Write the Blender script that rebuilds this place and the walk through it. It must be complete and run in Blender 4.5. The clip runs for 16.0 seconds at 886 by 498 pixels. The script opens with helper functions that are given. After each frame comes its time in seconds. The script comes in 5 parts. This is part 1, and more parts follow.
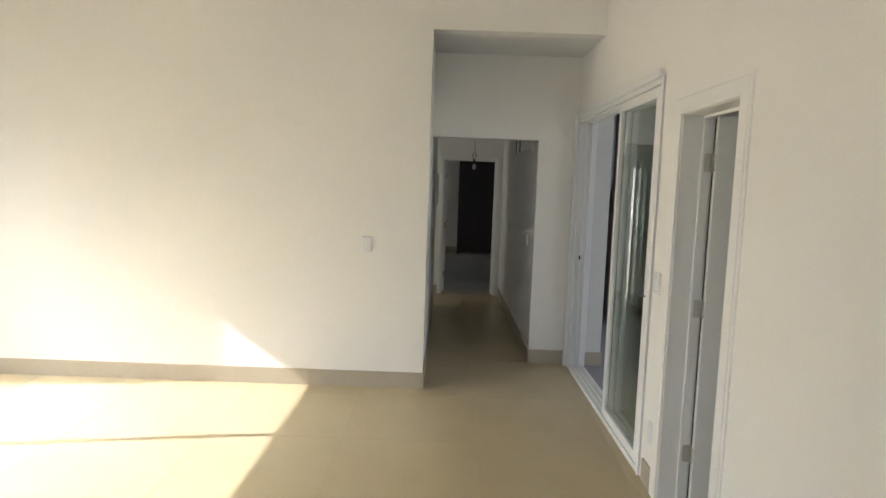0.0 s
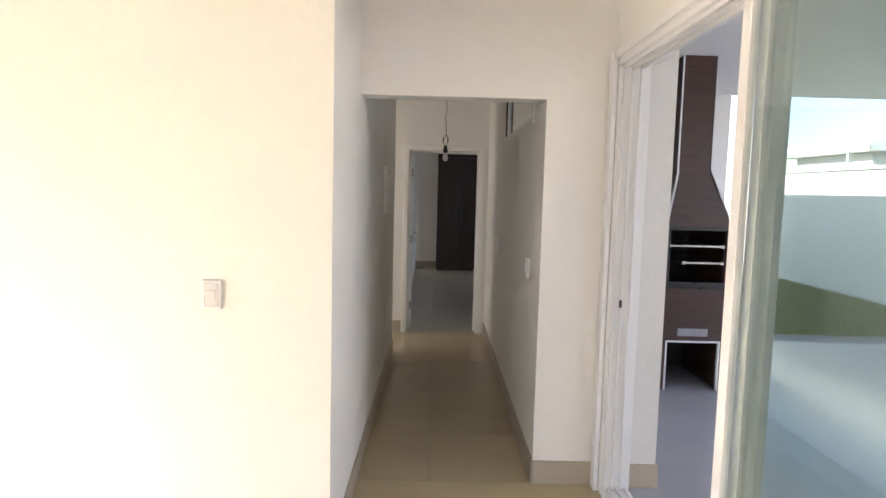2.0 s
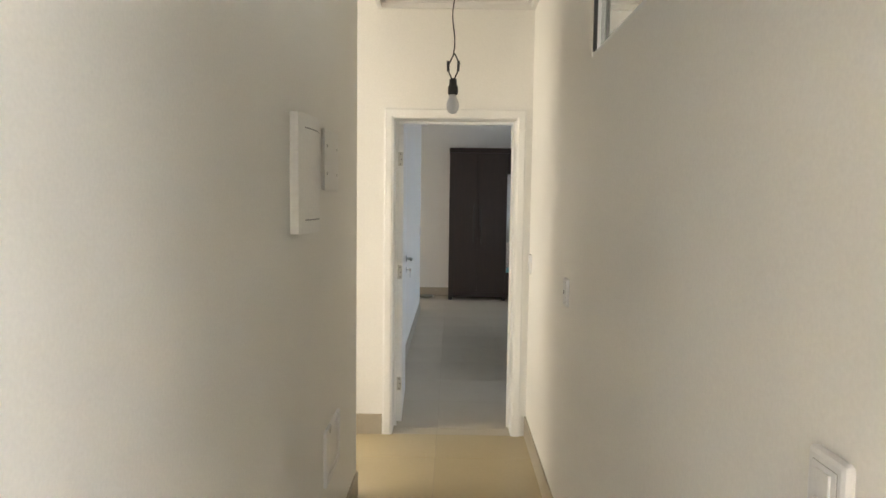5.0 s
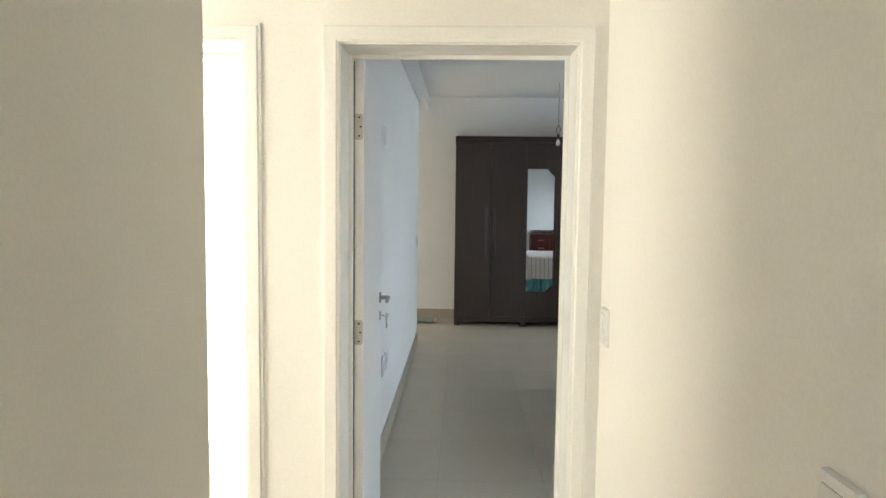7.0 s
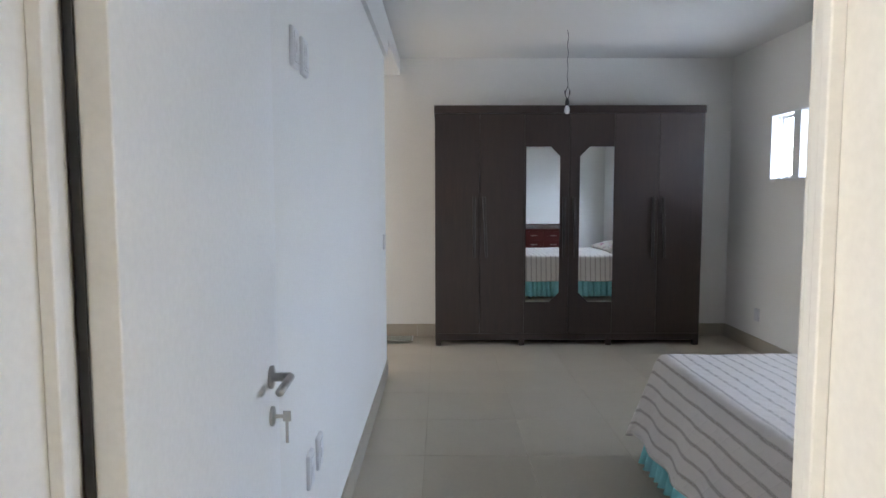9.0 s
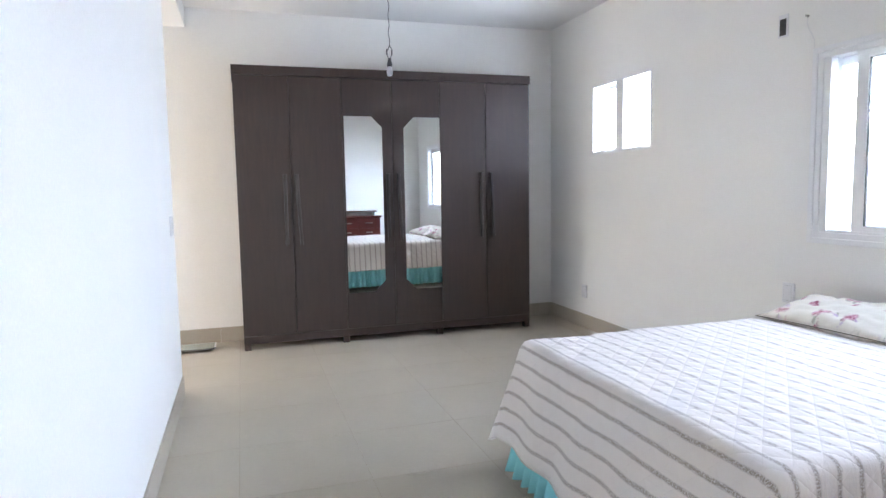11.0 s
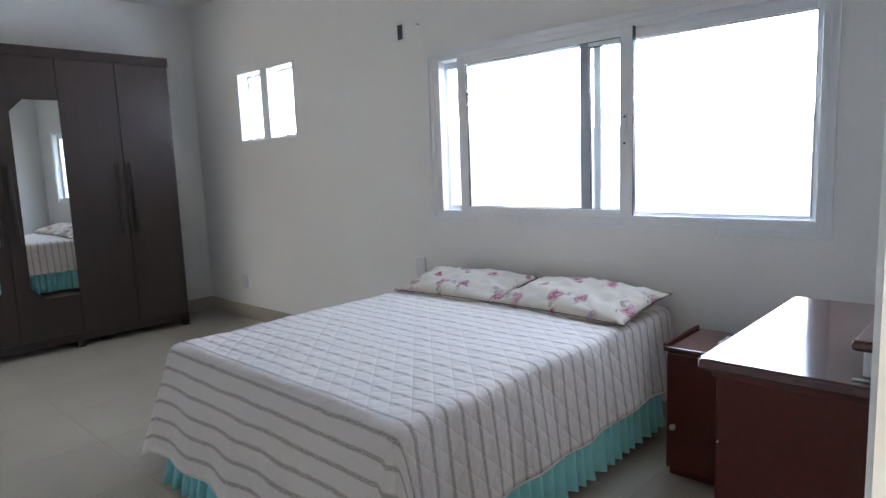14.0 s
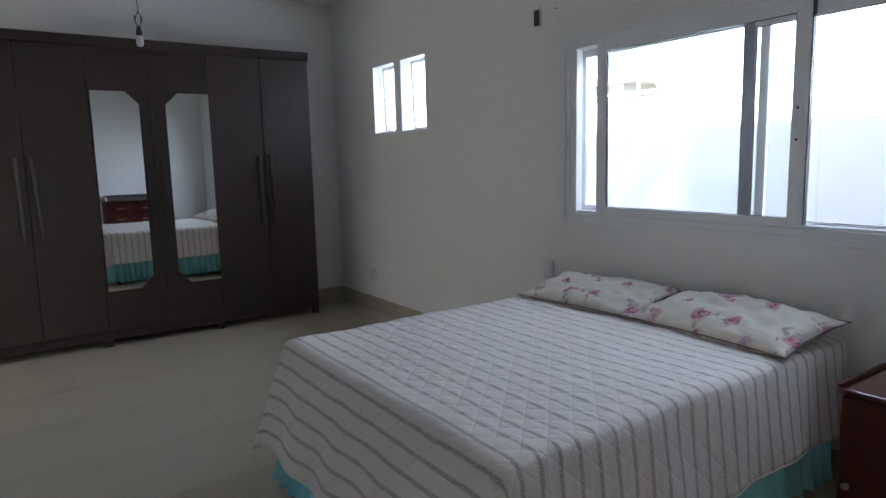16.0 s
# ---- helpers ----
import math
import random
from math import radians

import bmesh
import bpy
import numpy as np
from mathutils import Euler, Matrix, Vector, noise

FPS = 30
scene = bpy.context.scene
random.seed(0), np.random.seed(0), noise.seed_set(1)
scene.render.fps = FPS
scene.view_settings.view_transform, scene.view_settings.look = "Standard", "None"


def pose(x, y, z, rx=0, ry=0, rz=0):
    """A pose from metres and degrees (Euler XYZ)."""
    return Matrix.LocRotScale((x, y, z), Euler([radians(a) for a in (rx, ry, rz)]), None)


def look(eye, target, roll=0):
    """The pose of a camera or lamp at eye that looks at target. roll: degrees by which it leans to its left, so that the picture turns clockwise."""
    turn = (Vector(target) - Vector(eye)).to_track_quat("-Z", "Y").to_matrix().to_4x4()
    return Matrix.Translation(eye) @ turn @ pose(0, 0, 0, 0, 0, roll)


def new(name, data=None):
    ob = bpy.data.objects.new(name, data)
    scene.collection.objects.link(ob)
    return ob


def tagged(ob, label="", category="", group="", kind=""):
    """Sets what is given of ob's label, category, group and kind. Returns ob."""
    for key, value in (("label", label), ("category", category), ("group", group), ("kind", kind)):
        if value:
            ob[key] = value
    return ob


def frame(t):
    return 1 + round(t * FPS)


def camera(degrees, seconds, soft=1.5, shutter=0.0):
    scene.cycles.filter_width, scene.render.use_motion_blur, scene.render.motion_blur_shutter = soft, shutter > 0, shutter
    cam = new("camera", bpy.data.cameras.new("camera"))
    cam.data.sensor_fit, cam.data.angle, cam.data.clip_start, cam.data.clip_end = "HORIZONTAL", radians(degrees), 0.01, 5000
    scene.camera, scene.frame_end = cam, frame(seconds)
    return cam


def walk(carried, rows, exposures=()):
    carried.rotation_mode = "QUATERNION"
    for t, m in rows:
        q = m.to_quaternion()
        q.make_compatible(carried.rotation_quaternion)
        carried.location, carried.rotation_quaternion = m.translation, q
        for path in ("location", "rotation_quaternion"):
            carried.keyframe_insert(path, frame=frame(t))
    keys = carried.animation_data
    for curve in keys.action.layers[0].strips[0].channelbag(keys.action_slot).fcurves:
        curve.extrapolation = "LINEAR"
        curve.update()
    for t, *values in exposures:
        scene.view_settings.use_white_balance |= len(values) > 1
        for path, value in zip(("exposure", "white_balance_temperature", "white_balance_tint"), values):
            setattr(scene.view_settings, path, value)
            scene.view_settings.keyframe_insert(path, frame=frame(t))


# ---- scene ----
cam = camera(69.9, 16.0)
PATH = [
    (0, (0.611, -0.031, 1.709), (0.604, 1.959, 1.506), 2.0),
    (0.5, (0.75, 1.016, 1.676), (0.78, 3.006, 1.477), 1.8),
    (1, (0.79, 1.534, 1.662), (0.83, 3.524, 1.474), 1.6),
    (1.5, (0.856, 2.059, 1.671), (0.89, 4.05, 1.485), 1.4),
    (2, (0.876, 2.563, 1.649), (0.901, 4.554, 1.466), 1.5),
    (2.5, (0.89, 3.075, 1.629), (0.921, 5.067, 1.453), 1.2),
    (3, (0.922, 3.598, 1.641), (0.921, 5.59, 1.467), 1.2),
    (3.5, (0.904, 4.129, 1.626), (0.881, 6.121, 1.457), 1.2),
    (4, (0.956, 4.654, 1.6), (0.941, 6.648, 1.444), 0.8),
    (6.5, (0.938, 7.181, 1.557), (0.886, 9.175, 1.407), 0.7),
    (7, (0.977, 7.669, 1.573), (0.921, 9.663, 1.425), 0.7),
    (7.5, (0.959, 8.116, 1.543), (0.893, 10.11, 1.402), 0.9),
    (8, (0.949, 8.53, 1.532), (0.907, 10.523, 1.375), 0.4),
    (10.5, (0.995, 10.103, 1.385), (1.338, 12.066, 1.217), -0.5),
    (11, (0.935, 10.116, 1.349), (1.533, 12.016, 1.162), -1.0),
    (11.5, (0.944, 10.108, 1.348), (1.757, 11.922, 1.132), -1.5),
    (12, (0.943, 10.085, 1.373), (1.927, 11.81, 1.14), -1.9),
    (12.5, (0.953, 10.059, 1.379), (2.091, 11.686, 1.137), -2.1),
    (13, (0.976, 10.04, 1.381), (2.235, 11.573, 1.129), -2.2),
    (13.5, (0.988, 10.027, 1.383), (2.346, 11.472, 1.124), -2.2),
    (14, (0.997, 10.007, 1.389), (2.44, 11.365, 1.123), -2.2),
    (14.5, (1.004, 9.982, 1.399), (2.522, 11.256, 1.126), -2.2),
    (15, (1.017, 9.983, 1.398), (2.574, 11.206, 1.12), -2.1),
    (15.5, (1.109, 10.031, 1.387), (2.56, 11.379, 1.107), -1.8),
    (16, (1.203, 10.152, 1.401), (2.325, 11.785, 1.127), -1.4),
]
EXPOSURES = [
    (0.0, 1.06, 6050, 12), (0.5, 1.45, 6030, 13), (1.0, 1.72, 6080, 15), (1.5, 1.98, 6200, 17), (2.5, 2.40, 6450, 22), (3.5, 2.80, 6600, 19),
    (4.2, 3.07, 6650, 16), (6.5, 3.66, 6750, 11), (7.0, 3.70, 6500, 10), (7.5, 3.68, 6350, 10), (8.0, 3.58, 6150, 12), (10.5, 4.42, 6250, 18),
    (11.0, 4.75, 6150, 18), (11.5, 4.75, 6150, 18), (12.5, 4.44, 6150, 17), (13.5, 4.05, 6150, 17), (14.5, 3.46, 6150, 16), (15.0, 3.24, 6150, 16),
    (16.0, 2.94, 6150, 16),
]
walk(cam, [(t, look(eye, target, roll)) for t, eye, target, roll in PATH], EXPOSURES)

# ---- world, sun and large lights ----
world = bpy.data.worlds.new("sky")
scene.world = world
world.use_nodes = True
sky = world.node_tree.nodes.new("ShaderNodeTexSky")
sky.sky_type = "NISHITA"
sky.sun_disc = False
sky.sun_elevation = radians(35.3)
sky.sun_rotation = radians(259.8)
world.node_tree.links.new(sky.outputs[0], world.node_tree.nodes["Background"].inputs[0])
world.node_tree.nodes["Background"].inputs[1].default_value = 0.1

sun_data = bpy.data.lights.new("sun", "SUN")
sun_data.energy = 5.0
sun_data.angle = radians(0.5)
sun_data.color = (1.0, 0.955, 0.88)
sun = new("sun", sun_data)
sun.matrix_world = look((-10, -1.8, 7.2), (0, 0, 0))


def window_light(name, eye, target, width, height, power, color):
    """Area lamp for light that enters at an opening, known or added."""
    data = bpy.data.lights.new(name, "AREA")
    data.shape, data.size, data.size_y, data.energy, data.color = "RECTANGLE", width, height, power, color
    ob = new(name, data)
    ob.matrix_world = look(eye, target)
    return ob


SKY = (0.70, 0.83, 1.0)
WARM = (1.0, 0.975, 0.92)
window_light("sky_at_bedroom_window", (4.6, 11.76, 2.05), (3.4, 11.76, 1.0), 2.15, 1.05, 6.8, SKY)
window_light("sky_at_small_window", (4.26, 14.88, 1.94), (0, 14.88, 1.2), 0.75, 0.55, 1.8, SKY)
window_light("sky_at_garden_door", (-3.85, 2.95, 1.2), (0, 2.95, 0.9), 3.4, 2.2, 4.2, (1.0, 0.98, 0.95))
window_light("sky_at_dressing_window", (-2.65, 15.92, 1.1), (3.9, 14.6, 0.9), 0.32, 1.9, 1.35, (0.93, 0.96, 1.0))
window_light("sky_at_side_hall_door", (-1.0, 12.85, 1.15), (0, 12.85, 0.9), 2.4, 2.1, 6.5, WARM)
# added fill for the corridor end; no hall window is known
window_light("fill_at_added_hall_opening", (-1.85, 8.7, 1.55), (1.0, 9.3, 1.3), 1.5, 1.25, 5.0, (1.0, 0.93, 0.74))
# added fill from behind the camera, at an unseen opening
window_light("fill_at_unseen_back_opening", (-0.1, -3.25, 1.2), (0.3, 0, 1.1), 2.8, 2.1, 13.5, (1.0, 0.98, 0.965))
window_light("sky_at_patio_opening", (6.38, 6.6, 1.5), (0, 6.6, 1.1), 5.6, 2.5, 6.8, (0.84, 0.92, 1.0))


# ---- materials ----
def material(name):
    m = bpy.data.materials.new(name)
    m.use_nodes = True
    tree = m.node_tree
    return m, tree, tree.nodes["Principled BSDF"]


def node(tree, kind, **values):
    n = tree.nodes.new(kind)
    for k, v in values.items():
        n.inputs[k].default_value = v
    return n


def mix_colors(tree, fac, a, b):
    n = tree.nodes.new("ShaderNodeMix")
    n.data_type = "RGBA"
    if isinstance(fac, (int, float)):
        n.inputs[0].default_value = fac
    else:
        tree.links.new(fac, n.inputs[0])
    for sock, v in ((n.inputs[6], a), (n.inputs[7], b)):
        if isinstance(v, tuple):
            sock.default_value = (*v, 1)
        else:
            tree.links.new(v, sock)
    return n.outputs[2]


def ramp(tree, fac, lo, hi):
    n = tree.nodes.new("ShaderNodeMapRange")
    n.inputs["From Min"].default_value, n.inputs["From Max"].default_value = lo, hi
    tree.links.new(fac, n.inputs["Value"])
    return n.outputs[0]


def coords(tree, scale=(1, 1, 1), which="Object"):
    tc = tree.nodes.new("ShaderNodeTexCoord")
    mp = node(tree, "ShaderNodeMapping", Scale=scale)
    tree.links.new(tc.outputs[which], mp.inputs[0])
    return mp.outputs[0]


def noise_of(tree, vec, scale, detail=4.0, rough=0.55):
    n = node(tree, "ShaderNodeTexNoise", Scale=scale, Detail=detail, Roughness=rough)
    tree.links.new(vec, n.inputs["Vector"])
    return n.outputs[0]


def bump(tree, bsdf, height, strength, distance):
    b = node(tree, "ShaderNodeBump", Strength=strength, Distance=distance)
    tree.links.new(height, b.inputs["Height"])
    tree.links.new(b.outputs[0], bsdf.inputs["Normal"])


def mottled(name, base, other, rough, scale=2.0, fine=60.0, relief=0.1, depth=0.002, stretch=(1, 1, 1), rough_var=0.08, metal=0.0, piece=0.0):
    """A surface in two close colours, with cloudy and fine variation, uneven gloss and fine relief."""
    m, tree, bsdf = material(name)
    vec = coords(tree, stretch)
    cloud, grain = noise_of(tree, vec, scale), noise_of(tree, vec, fine, 6.0)
    col = mix_colors(tree, ramp(tree, cloud, 0.3, 0.7), base, other)
    col = mix_colors(tree, ramp(tree, grain, 0.2, 1.6), col, tuple(c * 0.8 for c in base))
    if piece:
        info = tree.nodes.new("ShaderNodeObjectInfo")
        col = mix_colors(tree, ramp(tree, info.outputs["Random"], 0, 1 / piece), col, tuple(c * 0.8 for c in other))
    tree.links.new(col, bsdf.inputs["Base Color"])
    r = node(tree, "ShaderNodeMapRange")
    r.inputs["To Min"].default_value, r.inputs["To Max"].default_value = max(0.02, rough - rough_var), rough + rough_var
    tree.links.new(cloud, r.inputs["Value"])
    tree.links.new(r.outputs[0], bsdf.inputs["Roughness"])
    bsdf.inputs["Metallic"].default_value = metal
    bump(tree, bsdf, grain, relief, depth)
    return m


PAINT = mottled("wall_paint", (0.885, 0.868, 0.825), (0.86, 0.843, 0.80), 0.75, 1.2, 140, 0.12, 0.001)
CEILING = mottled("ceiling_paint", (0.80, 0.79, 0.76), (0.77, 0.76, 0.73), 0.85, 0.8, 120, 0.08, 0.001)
PORCELAIN = mottled("porcelain_floor", (0.51, 0.42, 0.258), (0.46, 0.375, 0.225), 0.33, 2.2, 45, 0.03, 0.0005, piece=0.1, rough_var=0.05)
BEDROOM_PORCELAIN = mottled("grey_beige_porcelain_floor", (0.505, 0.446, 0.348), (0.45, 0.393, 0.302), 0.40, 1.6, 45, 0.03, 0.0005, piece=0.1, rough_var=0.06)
GROUT = mottled("grout", (0.43, 0.37, 0.275), (0.385, 0.33, 0.24), 0.7, 8, 90)
SKIRT = mottled("porcelain_skirting", (0.46, 0.405, 0.32), (0.435, 0.38, 0.295), 0.5, 3.0, 60, 0.04, 0.0005, piece=0.08, rough_var=0.03)
PATIO_TILE = mottled("patio_porcelain", (0.45, 0.455, 0.48), (0.41, 0.415, 0.44), 0.18, 2.0, 50, 0.04, 0.0005, piece=0.2)
LACQUER = mottled("white_lacquer", (0.88, 0.87, 0.84), (0.855, 0.845, 0.81), 0.38, 2.0, 90, 0.05, 0.0006)
ALUMINIUM = mottled("white_aluminium", (0.87, 0.87, 0.86), (0.84, 0.84, 0.835), 0.32, 3.0, 120, 0.03, 0.0004)
# white aluminium with backlit shade put into its colour
SHADED_ALUMINIUM = mottled("shaded_aluminium", (0.36, 0.35, 0.39), (0.32, 0.31, 0.35), 0.4, 3.0, 120, 0.03, 0.0004)
PLASTIC = mottled("white_plastic", (0.79, 0.785, 0.79), (0.75, 0.745, 0.75), 0.3, 6.0, 150, 0.02, 0.0003)
# darker plastic that paints the shade in plate grooves and lid seams
GAP_SHADE = mottled("shadowed_plastic", (0.42, 0.41, 0.40), (0.38, 0.37, 0.36), 0.6, 8, 120)
DARK_PLASTIC = mottled("dark_plastic", (0.03, 0.03, 0.03), (0.05, 0.05, 0.05), 0.45, 9.0, 150)
STEEL = mottled("brushed_steel", (0.55, 0.54, 0.50), (0.45, 0.44, 0.41), 0.32, 12, 160, 0.05, 0.0003, metal=1.0)
NICKEL = mottled("satin_nickel", (0.60, 0.58, 0.52), (0.52, 0.50, 0.45), 0.42, 14, 160, 0.05, 0.0003, metal=0.7)
CABLE = mottled("cable", (0.02, 0.02, 0.02), (0.04, 0.035, 0.03), 0.5, 20, 160)
BLUE = mottled("blue_tape", (0.03, 0.12, 0.42), (0.04, 0.15, 0.48), 0.55, 9, 120)
TURQUOISE = mottled("turquoise_cotton", (0.32, 0.74, 0.76), (0.28, 0.69, 0.72), 0.85, 5, 200, 0.25, 0.001)
BLACK_METAL = mottled("black_steel", (0.012, 0.012, 0.014), (0.02, 0.02, 0.022), 0.3, 6, 120, 0.05, 0.0004)
FIREBRICK = mottled("sooty_firebrick", (0.05, 0.045, 0.04), (0.09, 0.08, 0.07), 0.9, 9, 60, 0.4, 0.004)
RENDER = mottled("white_render", (0.78, 0.77, 0.74), (0.72, 0.71, 0.68), 0.85, 0.9, 40, 0.3, 0.003)
SLATE = mottled("dark_stone_edge", (0.13, 0.13, 0.15), (0.18, 0.18, 0.20), 0.7, 6, 70, 0.3, 0.002)
SOIL = mottled("lawn_soil", (0.09, 0.13, 0.035), (0.13, 0.12, 0.05), 0.95, 1.5, 30, 0.6, 0.02)
EARTH = mottled("ground_earth", (0.16, 0.13, 0.09), (0.12, 0.12, 0.06), 0.95, 0.2, 6, 0.5, 0.03)
ROOF = mottled("roof_sheet", (0.35, 0.34, 0.33), (0.28, 0.27, 0.27), 0.6, 2, 40)
CARCASS = mottled("bed_base_cloth", (0.05, 0.05, 0.055), (0.07, 0.07, 0.07), 0.9, 6, 120)
PALE_STRIP = mottled("sawn_tile_strip", (0.30, 0.31, 0.25), (0.24, 0.25, 0.20), 0.4, 8, 90)
LABEL_GREY = mottled("printed_grey", (0.30, 0.30, 0.32), (0.36, 0.36, 0.38), 0.5, 8, 90)


def wood(name, light, dark, rough, stretch, coat=0.0, scale=5.0, gloss=0.5):
    m, tree, bsdf = material(name)
    vec = coords(tree, stretch)
    big, fine = noise_of(tree, vec, scale, 5.0, 0.6), noise_of(tree, vec, scale * 9, 8.0, 0.7)
    col = mix_colors(tree, ramp(tree, big, 0.3, 0.72), dark, light)
    col = mix_colors(tree, ramp(tree, fine, 0.35, 1.1), col, tuple(c * 0.55 for c in dark))
    tree.links.new(col, bsdf.inputs["Base Color"])
    r = node(tree, "ShaderNodeMapRange")
    r.inputs["To Min"].default_value, r.inputs["To Max"].default_value = max(0.03, rough - 0.06), rough + 0.1
    tree.links.new(big, r.inputs["Value"])
    tree.links.new(r.outputs[0], bsdf.inputs["Roughness"])
    bsdf.inputs["Coat Weight"].default_value = coat
    bsdf.inputs["Specular IOR Level"].default_value = gloss
    bsdf.inputs["Coat Roughness"].default_value = 0.08
    bump(tree, bsdf, fine, 0.08, 0.0006)
    return m


WENGE = wood("dark_brown_laminate", (0.046, 0.0255, 0.019), (0.030, 0.0165, 0.0125), 0.47, (9, 9, 0.7))
MAHOGANY = wood("red_mahogany_veneer", (0.098, 0.0135, 0.008), (0.066, 0.0095, 0.006), 0.38, (0.6, 12, 12), 0.04, gloss=0.3)
MAHOGANY_TOP = wood("polished_mahogany_top", (0.10, 0.026, 0.018), (0.075, 0.019, 0.014), 0.09, (1.0, 9, 9), 0.6)
GRILL_WOOD = wood("brown_wood_porcelain", (0.085, 0.037, 0.023), (0.048, 0.021, 0.015), 0.35, (0.8, 0.8, 9))


def plain_glass(name, tint, rough=0.0):
    m, tree, bsdf = material(name)
    bsdf.inputs["Base Color"].default_value = (*tint, 1)
    bsdf.inputs["Roughness"].default_value = rough
    bsdf.inputs["Transmission Weight"].default_value = 1.0
    bsdf.inputs["IOR"].default_value = 1.45
    return m


GLASS = plain_glass("clear_glass", (0.97, 0.99, 0.98))
GREEN_GLASS = plain_glass("green_glass", (0.885, 0.945, 0.905))
TINTED_GLASS = plain_glass("tinted_glass", (0.60, 0.57, 0.49))
MIRROR, _tree, _bsdf = material("mirror")
_bsdf.inputs["Base Color"].default_value = (0.88, 0.90, 0.89, 1)
_bsdf.inputs["Metallic"].default_value = 1.0
_bsdf.inputs["Roughness"].default_value = 0.015


QUILT_END, QUILT_HALF = 1.715, 0.74   # where the stitched field ends, in metres of cloth


def bedspread_material():
    """Cream quilt with woven taupe stripes across the bed and stitched diamonds; the map runs in metres of cloth."""
    m, tree, bsdf = material("striped_quilt")
    tc = tree.nodes.new("ShaderNodeTexCoord")
    sep = tree.nodes.new("ShaderNodeSeparateXYZ")
    tree.links.new(tc.outputs["UV"], sep.inputs[0])

    def calc(op, a, b=None):
        n = tree.nodes.new("ShaderNodeMath")
        n.operation = op
        for i, v in enumerate((a, b)):
            if v is None:
                continue
            if isinstance(v, (int, float)):
                n.inputs[i].default_value = v
            else:
                tree.links.new(v, n.inputs[i])
        return n.outputs[0]
    u, v = sep.outputs[0], sep.outputs[1]
    wob = noise_of(tree, tc.outputs["UV"], 14.0, 3.0)
    # stitched diamonds cover the top alone; the hanging borders are plain
    edge = calc("MULTIPLY", ramp(tree, u, QUILT_END + 0.02, QUILT_END - 0.05), ramp(tree, calc("ABSOLUTE", v), QUILT_HALF + 0.05, QUILT_HALF - 0.06))
    soft = calc("ADD", 0.58, calc("MULTIPLY", edge, 0.42))
    q = 0.10
    a = calc("ABSOLUTE", calc("SUBTRACT", calc("FRACT", calc("DIVIDE", calc("ADD", u, v), q)), 0.5))
    b = calc("ABSOLUTE", calc("SUBTRACT", calc("FRACT", calc("DIVIDE", calc("SUBTRACT", u, v), q)), 0.5))
    puff = calc("MINIMUM", calc("SUBTRACT", 0.5, a), calc("SUBTRACT", 0.5, b))
    puff = calc("POWER", puff, 0.5)
    uu = calc("ADD", calc("ADD", u, calc("MULTIPLY", wob, 0.009)), calc("MULTIPLY", calc("MULTIPLY", puff, edge), 0.010))
    tri = calc("ABSOLUTE", calc("SUBTRACT", calc("FRACT", calc("DIVIDE", calc("SUBTRACT", uu, 0.061), 0.072)), 0.5))
    line = ramp(tree, tri, 0.15, 0.06)
    weave = noise_of(tree, tc.outputs["UV"], 190.0, 2.0)
    stripe = calc("MULTIPLY", line, ramp(tree, weave, 0.30, 0.58))
    dash = calc("ADD", 0.50, calc("MULTIPLY", ramp(tree, puff, 0.22, 0.52), 0.48))
    shown = calc("ADD", calc("MULTIPLY", edge, dash), calc("MULTIPLY", calc("SUBTRACT", 1.0, edge), 0.95))
    cloud = noise_of(tree, tc.outputs["UV"], 3.0)
    base = mix_colors(tree, cloud, (0.73, 0.66, 0.60), (0.665, 0.60, 0.55))
    col = mix_colors(tree, calc("MULTIPLY", stripe, shown), base, (0.27, 0.21, 0.17))
    tree.links.new(col, bsdf.inputs["Base Color"])
    bsdf.inputs["Roughness"].default_value = 0.9
    bsdf.inputs["Sheen Weight"].default_value = 0.25
    crease = node(tree, "ShaderNodeTexNoise", Scale=1.0, Detail=4.0)
    stretch = node(tree, "ShaderNodeMapping", Scale=(34.0, 12.0, 1.0))
    tree.links.new(tc.outputs["UV"], stretch.inputs[0])
    tree.links.new(stretch.outputs[0], crease.inputs["Vector"])
    h = calc("ADD", calc("ADD", calc("MULTIPLY", calc("MULTIPLY", puff, soft), 1.2), calc("MULTIPLY", weave, 0.10)), calc("MULTIPLY", calc("MULTIPLY", crease.outputs[0], soft), 1.0))
    bump(tree, bsdf, h, 0.6, 0.009)
    return m


